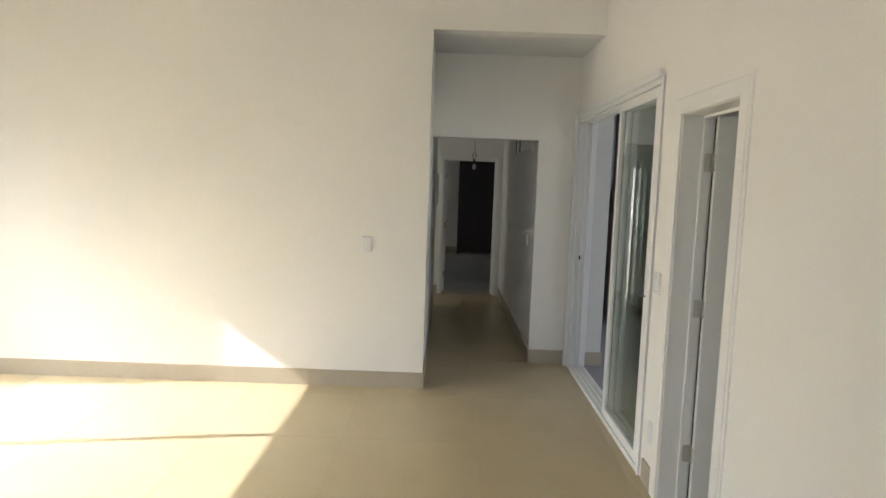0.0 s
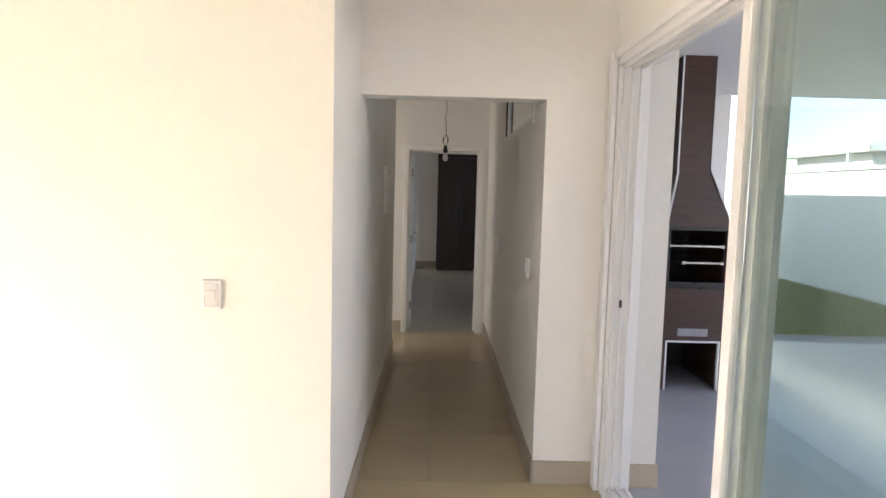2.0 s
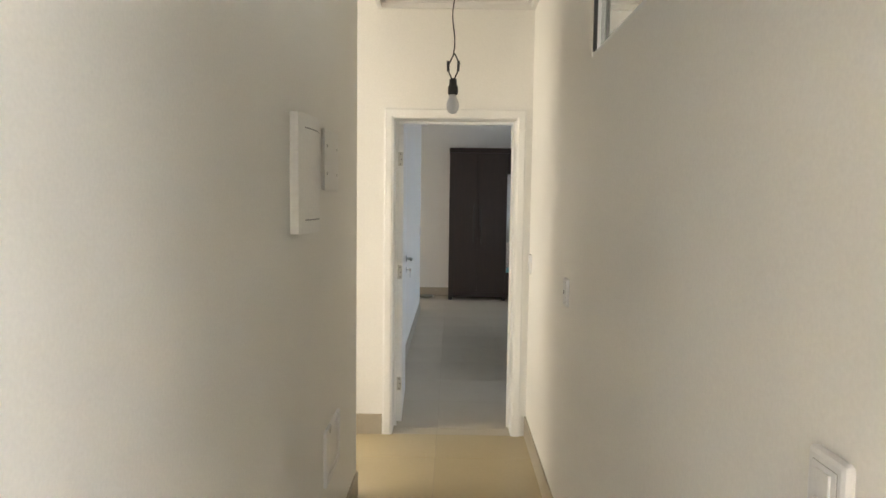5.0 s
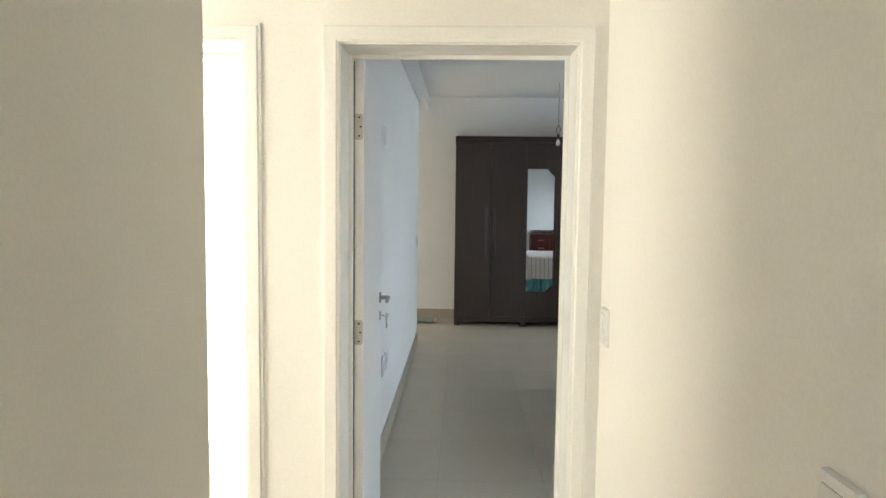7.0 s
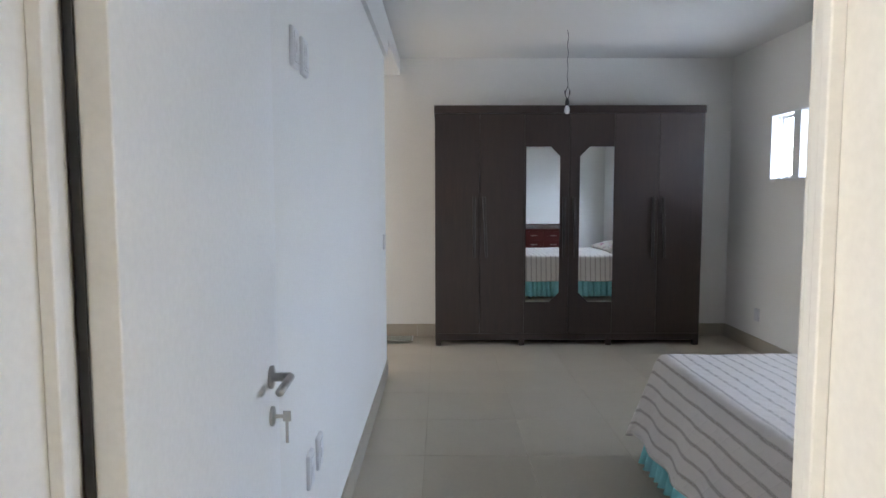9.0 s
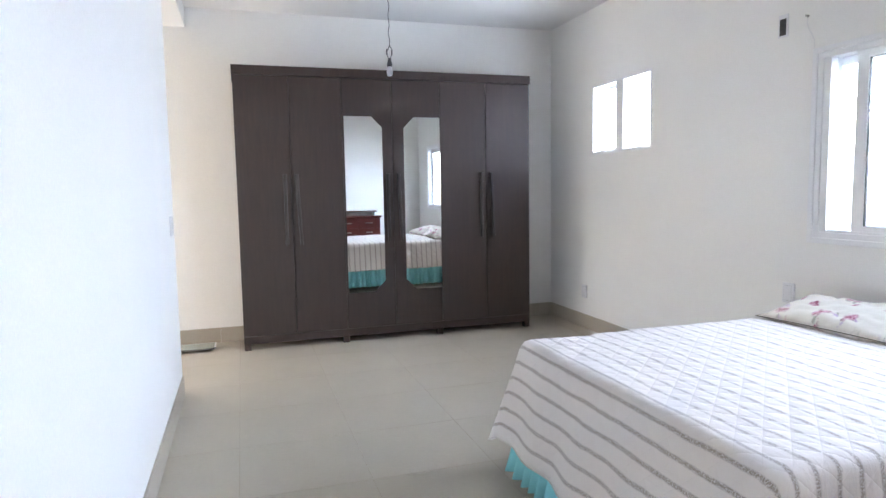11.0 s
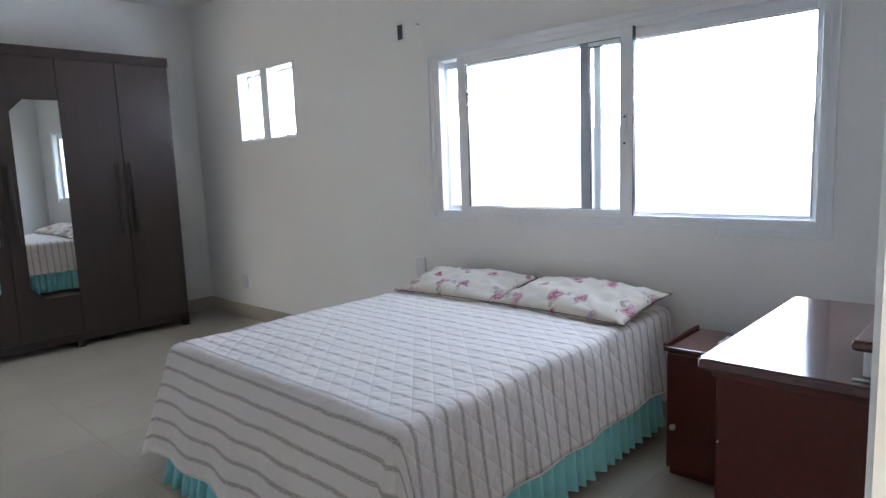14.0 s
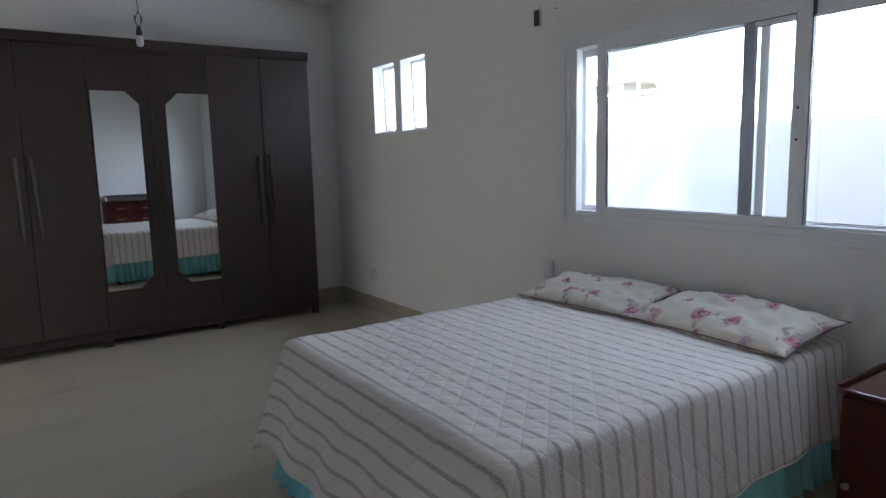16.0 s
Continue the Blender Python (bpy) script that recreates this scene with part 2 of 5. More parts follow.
def pillow_material():
    """Off-white cotton with clusters of dusty pink roses, buds and grey-green leaves."""
    m, tree, bsdf = material("floral_cotton")
    vec = coords(tree)
    warp = node(tree, "ShaderNodeTexNoise", Scale=26.0, Detail=3.0)
    tree.links.new(vec, warp.inputs["Vector"])
    bent = tree.nodes.new("ShaderNodeVectorMath")
    bent.operation = "MULTIPLY_ADD"
    tree.links.new(warp.outputs["Color"], bent.inputs[0])
    bent.inputs[1].default_value = (0.075, 0.075, 0.075)
    tree.links.new(vec, bent.inputs[2])

    def spots(scale, lo, hi, share):
        v = node(tree, "ShaderNodeTexVoronoi", Scale=scale)
        v.voronoi_dimensions = "2D"
        tree.links.new(bent.outputs[0], v.inputs["Vector"])
        sep = tree.nodes.new("ShaderNodeSeparateColor")
        tree.links.new(v.outputs["Color"], sep.inputs[0])
        mul = tree.nodes.new("ShaderNodeMath")
        mul.operation = "MULTIPLY"
        tree.links.new(ramp(tree, v.outputs["Distance"], hi, lo), mul.inputs[0])
        tree.links.new(ramp(tree, sep.outputs[0], 1 - share, 1.02 - share), mul.inputs[1])
        return mul.outputs[0]
    def both(a, b):
        n = tree.nodes.new("ShaderNodeMath")
        n.operation = "MULTIPLY"
        tree.links.new(a, n.inputs[0])
        tree.links.new(b, n.inputs[1])
        return n.outputs[0]
    base = mix_colors(tree, warp.outputs[0], (0.75, 0.69, 0.585), (0.69, 0.635, 0.55))
    fold = node(tree, "ShaderNodeTexVoronoi", Scale=75.0)
    tree.links.new(bent.outputs[0], fold.inputs["Vector"])
    petals = mix_colors(tree, ramp(tree, fold.outputs["Distance"], 0.22, 0.75), (0.24, 0.025, 0.06), (0.68, 0.38, 0.42))
    spray, heart = spots(6.2, 0.40, 0.52, 0.72), spots(6.2, 0.15, 0.27, 0.72)
    col = mix_colors(tree, both(spray, spots(30.0, 0.22, 0.42, 0.30)), base, (0.40, 0.37, 0.30))
    col = mix_colors(tree, both(spray, spots(24.0, 0.20, 0.40, 0.22)), col, (0.52, 0.40, 0.50))
    col = mix_colors(tree, spots(12.0, 0.14, 0.32, 0.20), col, petals)
    col = mix_colors(tree, heart, col, petals)
    tree.links.new(col, bsdf.inputs["Base Color"])
    bsdf.inputs["Roughness"].default_value = 0.9
    bump(tree, bsdf, noise_of(tree, vec, 9.0, 3.0), 0.6, 0.014)
    return m


PIPING = mottled("dark_piping", (0.10, 0.085, 0.06), (0.14, 0.12, 0.09), 0.85, 14, 160)
HANDLE = mottled("dark_brown_lacquered_bar", (0.022, 0.014, 0.012), (0.03, 0.02, 0.017), 0.3, 9, 120, 0.03, 0.0004)
HEM = mottled("cream_hem", (0.66, 0.61, 0.55), (0.58, 0.53, 0.47), 0.9, 12, 200, 0.3, 0.001)
QUILT, FLORAL = bedspread_material(), pillow_material()


def grass_material():
    m, tree, bsdf = material("grass_blades")
    geo = tree.nodes.new("ShaderNodeNewGeometry")
    col = mix_colors(tree, geo.outputs["Random Per Island"], (0.12, 0.155, 0.035), (0.25, 0.27, 0.095))
    tree.links.new(col, bsdf.inputs["Base Color"])
    bsdf.inputs["Roughness"].default_value = 0.7
    return m


GRASS = grass_material()

# ---- building helpers ----
ORIGIN = {}


def thing(name, base, label="", category="", group="", kind=""):
    ob = new(name)
    ob.location = base
    ob.empty_display_size = 0.1
    ORIGIN[ob] = Vector(base)
    return tagged(ob, label, category, group, kind)


def part(name, bm, mat, parent, label="", smooth=False):
    """One mesh under a thing or a part; the bmesh is in world metres."""
    o = ORIGIN[parent]
    bmesh.ops.recalc_face_normals(bm, faces=bm.faces[:])
    bm.transform(Matrix.Translation(-o))
    me = bpy.data.meshes.new(name)
    if smooth:
        for f in bm.faces:
            f.smooth = True
    bm.to_mesh(me)
    bm.free()
    me.materials.append(mat)
    ob = new(name, me)
    ob.parent = parent
    ORIGIN[ob] = o
    return tagged(ob, label)


def solid(name, bm, mat, base, label="", category="", group="", kind="", smooth=False):
    """A thing or a piece of the setting that is one mesh."""
    bmesh.ops.recalc_face_normals(bm, faces=bm.faces[:])
    bm.transform(Matrix.Translation(-Vector(base)))
    if smooth:
        for f in bm.faces:
            f.smooth = True
    me = bpy.data.meshes.new(name)
    bm.to_mesh(me)
    bm.free()
    me.materials.append(mat)
    ob = new(name, me)
    ob.location = base
    ORIGIN[ob] = Vector(base)
    return tagged(ob, label, category, group, kind)


def box(x0, x1, y0, y1, z0, z1, bevel=0.0, bm=None, segments=2):
    bm = bm or bmesh.new()
    m = Matrix.LocRotScale(((x0 + x1) / 2, (y0 + y1) / 2, (z0 + z1) / 2), None, (abs(x1 - x0), abs(y1 - y0), abs(z1 - z0)))
    made = bmesh.ops.create_cube(bm, size=1, matrix=m)
    if bevel:
        edges = list({e for v in made["verts"] for e in v.link_edges})
        bmesh.ops.bevel(bm, geom=edges, offset=bevel, segments=segments, profile=0.5, affect="EDGES")
    return bm


def tube(a, b, r, bm=None, r2=None, sides=14):
    bm = bm or bmesh.new()
    a, b = Vector(a), Vector(b)
    d = b - a
    m = Matrix.Translation((a + b) / 2) @ d.to_track_quat("Z", "Y").to_matrix().to_4x4()
    bmesh.ops.create_cone(bm, cap_ends=True, segments=sides, radius1=r, radius2=r if r2 is None else r2, depth=d.length, matrix=m)
    return bm


def lathe(profile, centre, sides=20, bm=None):
    """A turned body: profile is (radius, height) from one end to the other."""
    bm = bm or bmesh.new()
    rings = []
    for r, z in profile:
        rings.append([bm.verts.new((centre[0] + r * math.cos(2 * math.pi * i / sides), centre[1] + r * math.sin(2 * math.pi * i / sides), centre[2] + z)) for i in range(sides)])
    for a, b in zip(rings, rings[1:]):
        for i in range(sides):
            j = (i + 1) % sides
            bm.faces.new((a[i], a[j], b[j], b[i]))
    bm.faces.new(rings[0])
    bm.faces.new(rings[-1])
    return bm


def sweep(points, r, bm=None, sides=8):
    """A round wire along points."""
    bm = bm or bmesh.new()
    pts = [Vector(p) for p in points]
    rings = []
    for i, p in enumerate(pts):
        d = (pts[min(i + 1, len(pts) - 1)] - pts[max(i - 1, 0)]).normalized()
        q = d.to_track_quat("Z", "Y").to_matrix()
        rings.append([bm.verts.new(p + q @ Vector((r * math.cos(2 * math.pi * k / sides), r * math.sin(2 * math.pi * k / sides), 0))) for k in range(sides)])
    for a, b in zip(rings, rings[1:]):
        for k in range(sides):
            bm.faces.new((a[k], a[(k + 1) % sides], b[(k + 1) % sides], b[k]))
    bm.faces.new(rings[0])
    bm.faces.new(rings[-1])
    return bm


def prism(outline, axis, a, b, bm=None):
    """An outline in two axes, drawn out along the third from a to b."""
    bm = bm or bmesh.new()

    def at(p, v):
        return {"x": (v, p[0], p[1]), "y": (p[0], v, p[1]), "z": (p[0], p[1], v)}[axis]
    one, two = [bm.verts.new(at(p, a)) for p in outline], [bm.verts.new(at(p, b)) for p in outline]
    bm.faces.new(one)
    bm.faces.new(two)
    n = len(outline)
    for i in range(n):
        bm.faces.new((one[i], one[(i + 1) % n], two[(i + 1) % n], two[i]))
    return bm


def wall(name, axis, a, b, u0, u1, z0, z1, holes=(), mat=None, label="white painted plaster wall"):
    """A wall of thickness a to b across the axis, with holes (u0, u1, z0, z1) cut through it."""
    us = sorted({u0, u1, *[h[0] for h in holes], *[h[1] for h in holes]})
    zs = sorted({z0, z1, *[h[2] for h in holes], *[h[3] for h in holes]})
    us, zs = [u for u in us if u0 <= u <= u1], [z for z in zs if z0 <= z <= z1]
    bm, verts = bmesh.new(), {}

    def vert(u, z, s):
        if (u, z, s) not in verts:
            verts[u, z, s] = bm.verts.new((s, u, z) if axis == "x" else (u, s, z))
        return verts[u, z, s]

    def full(i, k):
        if not (0 <= i < len(us) - 1 and 0 <= k < len(zs) - 1):
            return False
        u, z = (us[i] + us[i + 1]) / 2, (zs[k] + zs[k + 1]) / 2
        return not any(h[0] < u < h[1] and h[2] < z < h[3] for h in holes)
    for i in range(len(us) - 1):
        for k in range(len(zs) - 1):
            if not full(i, k):
                continue
            c = ((us[i], zs[k]), (us[i + 1], zs[k]), (us[i + 1], zs[k + 1]), (us[i], zs[k + 1]))
            bm.faces.new([vert(*p, a) for p in c])
            bm.faces.new([vert(*p, b) for p in c])
            for (di, dk), (p, q) in zip(((0, -1), (1, 0), (0, 1), (-1, 0)), ((0, 1), (1, 2), (2, 3), (3, 0))):
                if not full(i + di, k + dk):
                    bm.faces.new((vert(*c[p], a), vert(*c[q], a), vert(*c[q], b), vert(*c[p], b)))
    base = ((a + b) / 2, (u0 + u1) / 2, z0) if axis == "x" else ((u0 + u1) / 2, (a + b) / 2, z0)
    return solid(name, bm, mat or PAINT, base, label, "wall", kind="structure")


# ---- the large structure ----
LX, RX = 0.457, 1.46          # corridor walls
SX = 1.832                    # wall with the sliding door
GX = -3.60                    # wall with the garden doors
FY = 5.14                     # wall that faces the living room
DY0, DY1 = 9.838, 10.047      # wall with the bedroom doors
WX = 4.03                     # bedroom window wall
BX = 0.502                    # bedroom partition
BY = 16.14                    # bedroom end wall
TOP = 4.0

slab = solid("floor", box(-5.0, 4.2, -3.3, 16.4, -0.20, -0.0014), GROUT, (0, 6, -0.2), "concrete slab under the beige porcelain tiles", "floor", kind="structure")

wall("wall_living_end", "y", FY, FY + 0.15, GX, LX, 0, TOP)
wall("wall_over_niche", "y", FY, FY + 0.15, LX, SX, 2.93, TOP)
wall("wall_living_garden", "x", GX - 0.15, GX, -3.15, FY + 0.15, 0, TOP, [(1.15, 4.80, 0, 2.40)])
# the opening in this wall is unseen, added for the fill lamp
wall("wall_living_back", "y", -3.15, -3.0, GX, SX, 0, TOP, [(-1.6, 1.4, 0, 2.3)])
wall("wall_sliding_door", "x", SX, SX + 0.16, -3.15, 6.20, 0, TOP, [(2.662, 3.363, 0, 2.13), (3.66, 5.99, 0, 2.375)])
wall("wall_corridor_left", "x", LX - 0.13, LX, FY + 0.15, 8.946, 0, 2.95)
wall("wall_corridor_lintel", "y", 6.04, 6.20, LX, SX, 0, 2.95, [(LX, RX, 0, 2.155)])
wall("wall_corridor_right", "x", RX, RX + 0.15, 6.20, DY0, 0, 2.95, [(6.49, 8.09, 2.105, 2.62)])
wall("wall_bedroom_door", "y", DY0, DY1, -1.75, WX + 0.16, 0, 2.95, [(0.545, 1.375, 0, 2.115), (-0.58, 0.245, 0, 2.115)])
# hole made up to let the hall fill lamp through
wall("wall_hall_left", "x", -1.75, -1.6, FY + 0.15, DY0, 0, 2.95, [(7.95, 9.45, 0.9, 2.2)])
# unseen wall, added only to stop direct sun at the hall hole
wall("wall_sun_block", "x", -2.75, -2.60, 5.4, 9.838, 0, 3.4, mat=RENDER, label="unseen white wall added to keep sun out of the hall")
wall("wall_bedroom_window", "x", WX, WX + 0.16, DY1, BY + 0.15, 0, 2.95, [(10.6496, 12.9239, 1.0387, 2.0673), (14.4332, 15.3223, 1.6434, 2.2637)])
wall("wall_bedroom_end", "y", BY, BY + 0.15, -2.55, WX, 0, 2.95)
wall("wall_bedroom_partition", "x", BX - 0.15, BX, DY1, 14.61, 0, 2.95)
wall("wall_dressing_side", "y", 14.46, 14.61, -2.40, BX - 0.15, 0, 2.95)
wall("wall_dressing_end", "x", -2.55, -2.40, 14.46, BY, 0, 2.95, [(15.75, 16.09, 0.0, 2.05)])
wall("wall_side_hall_left", "x", -0.80, -0.65, DY1, 14.46, 0, 2.95, [(10.24, 11.06, 0, 2.115), (11.6, 14.1, 0.0, 2.2)])
wall("wall_parapet", "x", WX, WX + 0.16, DY0, BY + 0.15, 3.06, 4.65, mat=RENDER, label="white rendered roof parapet of the house")
wall("wall_dark_room_far", "x", 4.05, 4.2, -3.15, 3.60, 0, 2.95)
wall("wall_dark_room_end", "y", 3.45, 3.60, SX + 0.16, 4.05, 0, 2.95)
wall("wall_patio_return", "y", 6.02, 6.20, SX + 0.16, 2.155, 0, 2.81, mat=RENDER, label="white rendered outside wall end")
wall("wall_patio_back", "y", 8.75, 8.90, RX + 0.15, 3.45, 0, 2.81, mat=RENDER, label="white rendered wall behind the barbecue")


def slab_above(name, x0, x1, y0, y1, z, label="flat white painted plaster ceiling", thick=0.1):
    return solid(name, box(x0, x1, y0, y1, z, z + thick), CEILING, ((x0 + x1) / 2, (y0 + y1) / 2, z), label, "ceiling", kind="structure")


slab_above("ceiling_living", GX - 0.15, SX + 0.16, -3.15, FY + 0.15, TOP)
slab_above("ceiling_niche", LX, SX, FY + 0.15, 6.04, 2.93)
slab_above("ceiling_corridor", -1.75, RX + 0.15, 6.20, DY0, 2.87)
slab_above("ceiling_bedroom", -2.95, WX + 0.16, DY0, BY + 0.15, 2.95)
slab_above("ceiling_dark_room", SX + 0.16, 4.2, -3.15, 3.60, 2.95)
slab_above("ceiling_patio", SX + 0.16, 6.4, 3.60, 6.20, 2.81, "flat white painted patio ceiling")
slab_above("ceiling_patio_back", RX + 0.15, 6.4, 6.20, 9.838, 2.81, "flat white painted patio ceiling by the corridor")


def soffit(name, x0, x1, y0, y1, z0, z1, w, label):
    """A dropped plaster border that runs round a ceiling, with a stepped inner lip."""
    bm = bmesh.new()
    for k, (d, top, low) in enumerate(((w, z1, z0), (w * 0.55, z0, z0 - 0.03))):
        for a in ((x0, x1, y0, y0 + d), (x0, x1, y1 - d, y1), (x0, x0 + d, y0 + d, y1 - d), (x1 - d, x1, y0 + d, y1 - d)):
            box(*a, low, top, bm=bm)
    return solid(name, bm, CEILING, ((x0 + x1) / 2, (y0 + y1) / 2, z0), label, "ceiling border", kind="structure")


soffit("trim_corridor_ceiling", LX, RX, 6.20, DY0, 2.82, 2.87, 0.05, "white plaster border round the corridor ceiling")


# ---- doors ----
def casing_profile(w, d):
    """Cross-section of a moulded architrave: width w, depth d."""
    return [(0, 0), (w, 0), (w, d * 0.55), (w * 0.86, d * 0.6), (w * 0.80, d), (w * 0.16, d), (w * 0.08, d * 0.72), (0, d * 0.72)]


def door_set(name, axis, a, b, u0, u1, top, hinge_low, swing, angle, label, leaf=True, hinge_at=(0.28, 1.07, 1.85), handle=True, tape=False, casing=0.062):
    """A lined doorway through a wall a..b with architraves on both faces; swing +1 opens to b. The leaf stands open by the angle."""
    def to(u, s, z):
        return (s, u, z) if axis == "x" else (u, s, z)

    def bx(ua, ub, sa, sb, za, zb, bev=0.002, bm=None):
        return box(sa, sb, ua, ub, za, zb, bev, bm) if axis == "x" else box(ua, ub, sa, sb, za, zb, bev, bm)
    mid = (u0 + u1) / 2
    d = thing(name, to(mid, (a + b) / 2, 0), label, "door", kind="structure")
    lin = 0.018
    part("jamb", bx(u0 - lin, u0, a, b, 0, top), LACQUER, d)
    part("jamb", bx(u1, u1 + lin, a, b, 0, top), LACQUER, d)
    part("head", bx(u0 - lin, u1 + lin, a, b, top, top + lin), LACQUER, d)
    s0, s1 = (b - 0.055, b - 0.04) if swing > 0 else (a + 0.04, a + 0.055)
    part("door_stop", bx(u0, u0 + 0.016, s0, s1, 0, top), LACQUER, d)
    part("door_stop", bx(u1 - 0.016, u1, s0, s1, 0, top), LACQUER, d)
    part("door_stop", bx(u0 + 0.016, u1 - 0.016, s0, s1, top - 0.016, top), LACQUER, d)
    w, dep = casing, 0.016
    for s, sign in ((a, -1), (b, 1)):
        prof = casing_profile(w, dep)
        for edge, out in ((u0, -1), (u1, 1)):
            bm = bmesh.new()
            rows = []
            for z in (0.0, top + 0.004):
                rows.append([bm.verts.new(to(edge + out * (p + 0.004), s + sign * q, z + (p if z > 1 else 0))) for p, q in prof])
            n = len(prof)
            for i in range(n):
                bm.faces.new((rows[0][i], rows[0][(i + 1) % n], rows[1][(i + 1) % n], rows[1][i]))
            bm.faces.new(rows[0])
            bm.faces.new(rows[1])
            part("architrave", bm, LACQUER, d)
        bm = bmesh.new()
        rows = []
        for edge, out in ((u0, -1), (u1, 1)):
            rows.append([bm.verts.new(to(edge + out * (p + 0.004), s + sign * q, top + 0.004 + p)) for p, q in prof])
        for i in range(n):
            bm.faces.new((rows[0][i], rows[0][(i + 1) % n], rows[1][(i + 1) % n], rows[1][i]))
        bm.faces.new(rows[0])
        bm.faces.new(rows[1])
        part("architrave", bm, LACQUER, d)
    if tape:
        part("jamb_strip", bx(u1 - 0.0012, u1 + 0.001, b - 0.0262, b - 0.0218, 0.01, top - 0.02, 0.0), BLUE, d, "blue sealing strip in the rebate")
    if leaf:
        # leaf in the closed place, then turned about its hinge
        hu = u0 if hinge_low else u1
        hs = b - 0.002 if swing > 0 else a + 0.002
        far = 1 if hinge_low else -1
        width = u1 - u0 - 0.008
        l0, l1 = hu + far * 0.004, hu + far * width
        sa, sb = (hs - 0.036, hs) if swing > 0 else (hs, hs + 0.036)
        turn = Matrix.Rotation(radians(angle), 4, "Z")
        piv = Vector(to(hu, hs + swing * 0.010, 0))
        m = Matrix.Translation(piv) @ turn @ Matrix.Translation(-piv)
        bm = bx(min(l0, l1), max(l0, l1), sa, sb, 0.008, top - 0.004, 0.002)
        bm.transform(m)
        lf = part("leaf", bm, LACQUER, d, "plain white lacquered door leaf standing open")
        # black strip stands in for the deep shade of the hinge gap
        part("jamb_strip", bx(min(hu, hu + far * 0.0105), max(hu, hu + far * 0.0105), min(hs + swing * 0.010, hs + swing * 0.014), max(hs + swing * 0.010, hs + swing * 0.014), 0.01, top - 0.01, 0.0), DARK_PLASTIC, d, "dark strip in place of the hinge gap's shade")
        for z in hinge_at:
            bm = bmesh.new()
            for k in range(5):
                tube(to(hu, hs + swing * 0.010, z - 0.049 + k * 0.0198), to(hu, hs + swing * 0.010, z - 0.0305 + k * 0.0198), 0.0062 if k % 2 else 0.0068, bm)
            plate = [(0.0, -0.048), (0.028, -0.048), (0.035, -0.041), (0.035, 0.041), (0.028, 0.048), (0.0, 0.048)]
            leafy = bmesh.new()
            for target, ua, ub in ((bm, hu - 0.0015 * far, hu + 0.002 * far), (leafy, hu + far * 0.001, hu + far * 0.0048)):
                rows = [[target.verts.new(to(u, hs + swing * 0.002 - swing * p, z + q)) for p, q in plate] for u in (ua, ub)]
                target.faces.new(rows[0])
                target.faces.new(rows[1][::-1])
                for i in range(6):
                    target.faces.new((rows[0][i], rows[0][(i + 1) % 6], rows[1][(i + 1) % 6], rows[1][i]))
            leafy.transform(m)
            me = bpy.data.meshes.new("tmp")
            leafy.to_mesh(me)
            leafy.free()
            bm.from_mesh(me)
            bpy.data.meshes.remove(me)
            bmesh.ops.recalc_face_normals(bm, faces=bm.faces)
            for dz, off in ((-0.034, 0.018), (0.0, 0.024), (0.034, 0.018)):
                sc = tube(to(hu + far * 0.0003, hs - swing * off, z + dz), to(hu + far * 0.004, hs - swing * off, z + dz), 0.0042, sides=10)
                sc.transform(m)
                part("screw", sc, DARK_PLASTIC, lf)
            part("hinge", bm, NICKEL, lf, "steel butt hinge")
        if handle:
            hx = hu + far * (width - 0.085)
            for sgn, face in ((-1, sa), (1, sb)):
                bm = lathe([(0.026, 0), (0.026, 0.006), (0.010, 0.008), (0.010, 0.045)], (0, 0, 0), 18)
                rot = Matrix.Rotation(radians(-90 * sgn), 4, "X") if axis == "y" else Matrix.Rotation(radians(90 * sgn), 4, "Y")
                bm.transform(Matrix.Translation(to(hx, face, 1.10)) @ rot)
                tip = Vector(to(hx, face + sgn * 0.045, 1.10))
                tube(tip, tip - Vector(to(far * 0.115, 0, 0)), 0.009, bm)
                bm.transform(m)
                part("handle", bm, STEEL, lf, "chrome lever handle", True)
                bm = lathe([(0.022, 0), (0.022, 0.006), (0.012, 0.008)], (0, 0, 0), 18)
                bm.transform(m @ Matrix.Translation(to(hx, face, 1.01)) @ rot)
                part("keyhole_plate", bm, STEEL, lf)
            if tape:
                kp = Vector(to(hx, sa - 0.002, 1.01))
                bm = box(kp.x - 0.0015, kp.x + 0.0015, kp.y - 0.03, kp.y, kp.z - 0.004, kp.z + 0.004)
                box(kp.x - 0.0015, kp.x + 0.0015, kp.y - 0.042, kp.y - 0.024, kp.z - 0.012, kp.z + 0.012, 0.001, bm)
                box(kp.x - 0.001, kp.x + 0.001, kp.y - 0.036, kp.y - 0.029, kp.z - 0.062, kp.z - 0.012, 0.0, bm)
                bm.transform(m)
                part("key", bm, STEEL, lf, "small bunch of steel keys")
    return d


door_set("door_1", "y", DY0, DY1, 0.563, 1.358, 2.10, True, 1, 92.3, "white bedroom doorway with its door standing open", tape=True)
door_set("door_2", "y", DY0, DY1, -0.565, 0.227, 2.10, True, 1, 0, "white cased opening to a sunlit side hall", leaf=False)
door_set("door_3", "x", SX, SX + 0.16, 2.68, 3.345, 2.112, False, 1, 84, "white doorway to a dark room, door open", hinge_at=(0.28, 1.09, 1.87), casing=0.098)
door_set("door_4", "x", -0.80, -0.65, 10.258, 11.042, 2.10, False, -1, -62, "white side hall doorway with its door open", hinge_at=(0.28, 1.07, 1.85), handle=False)


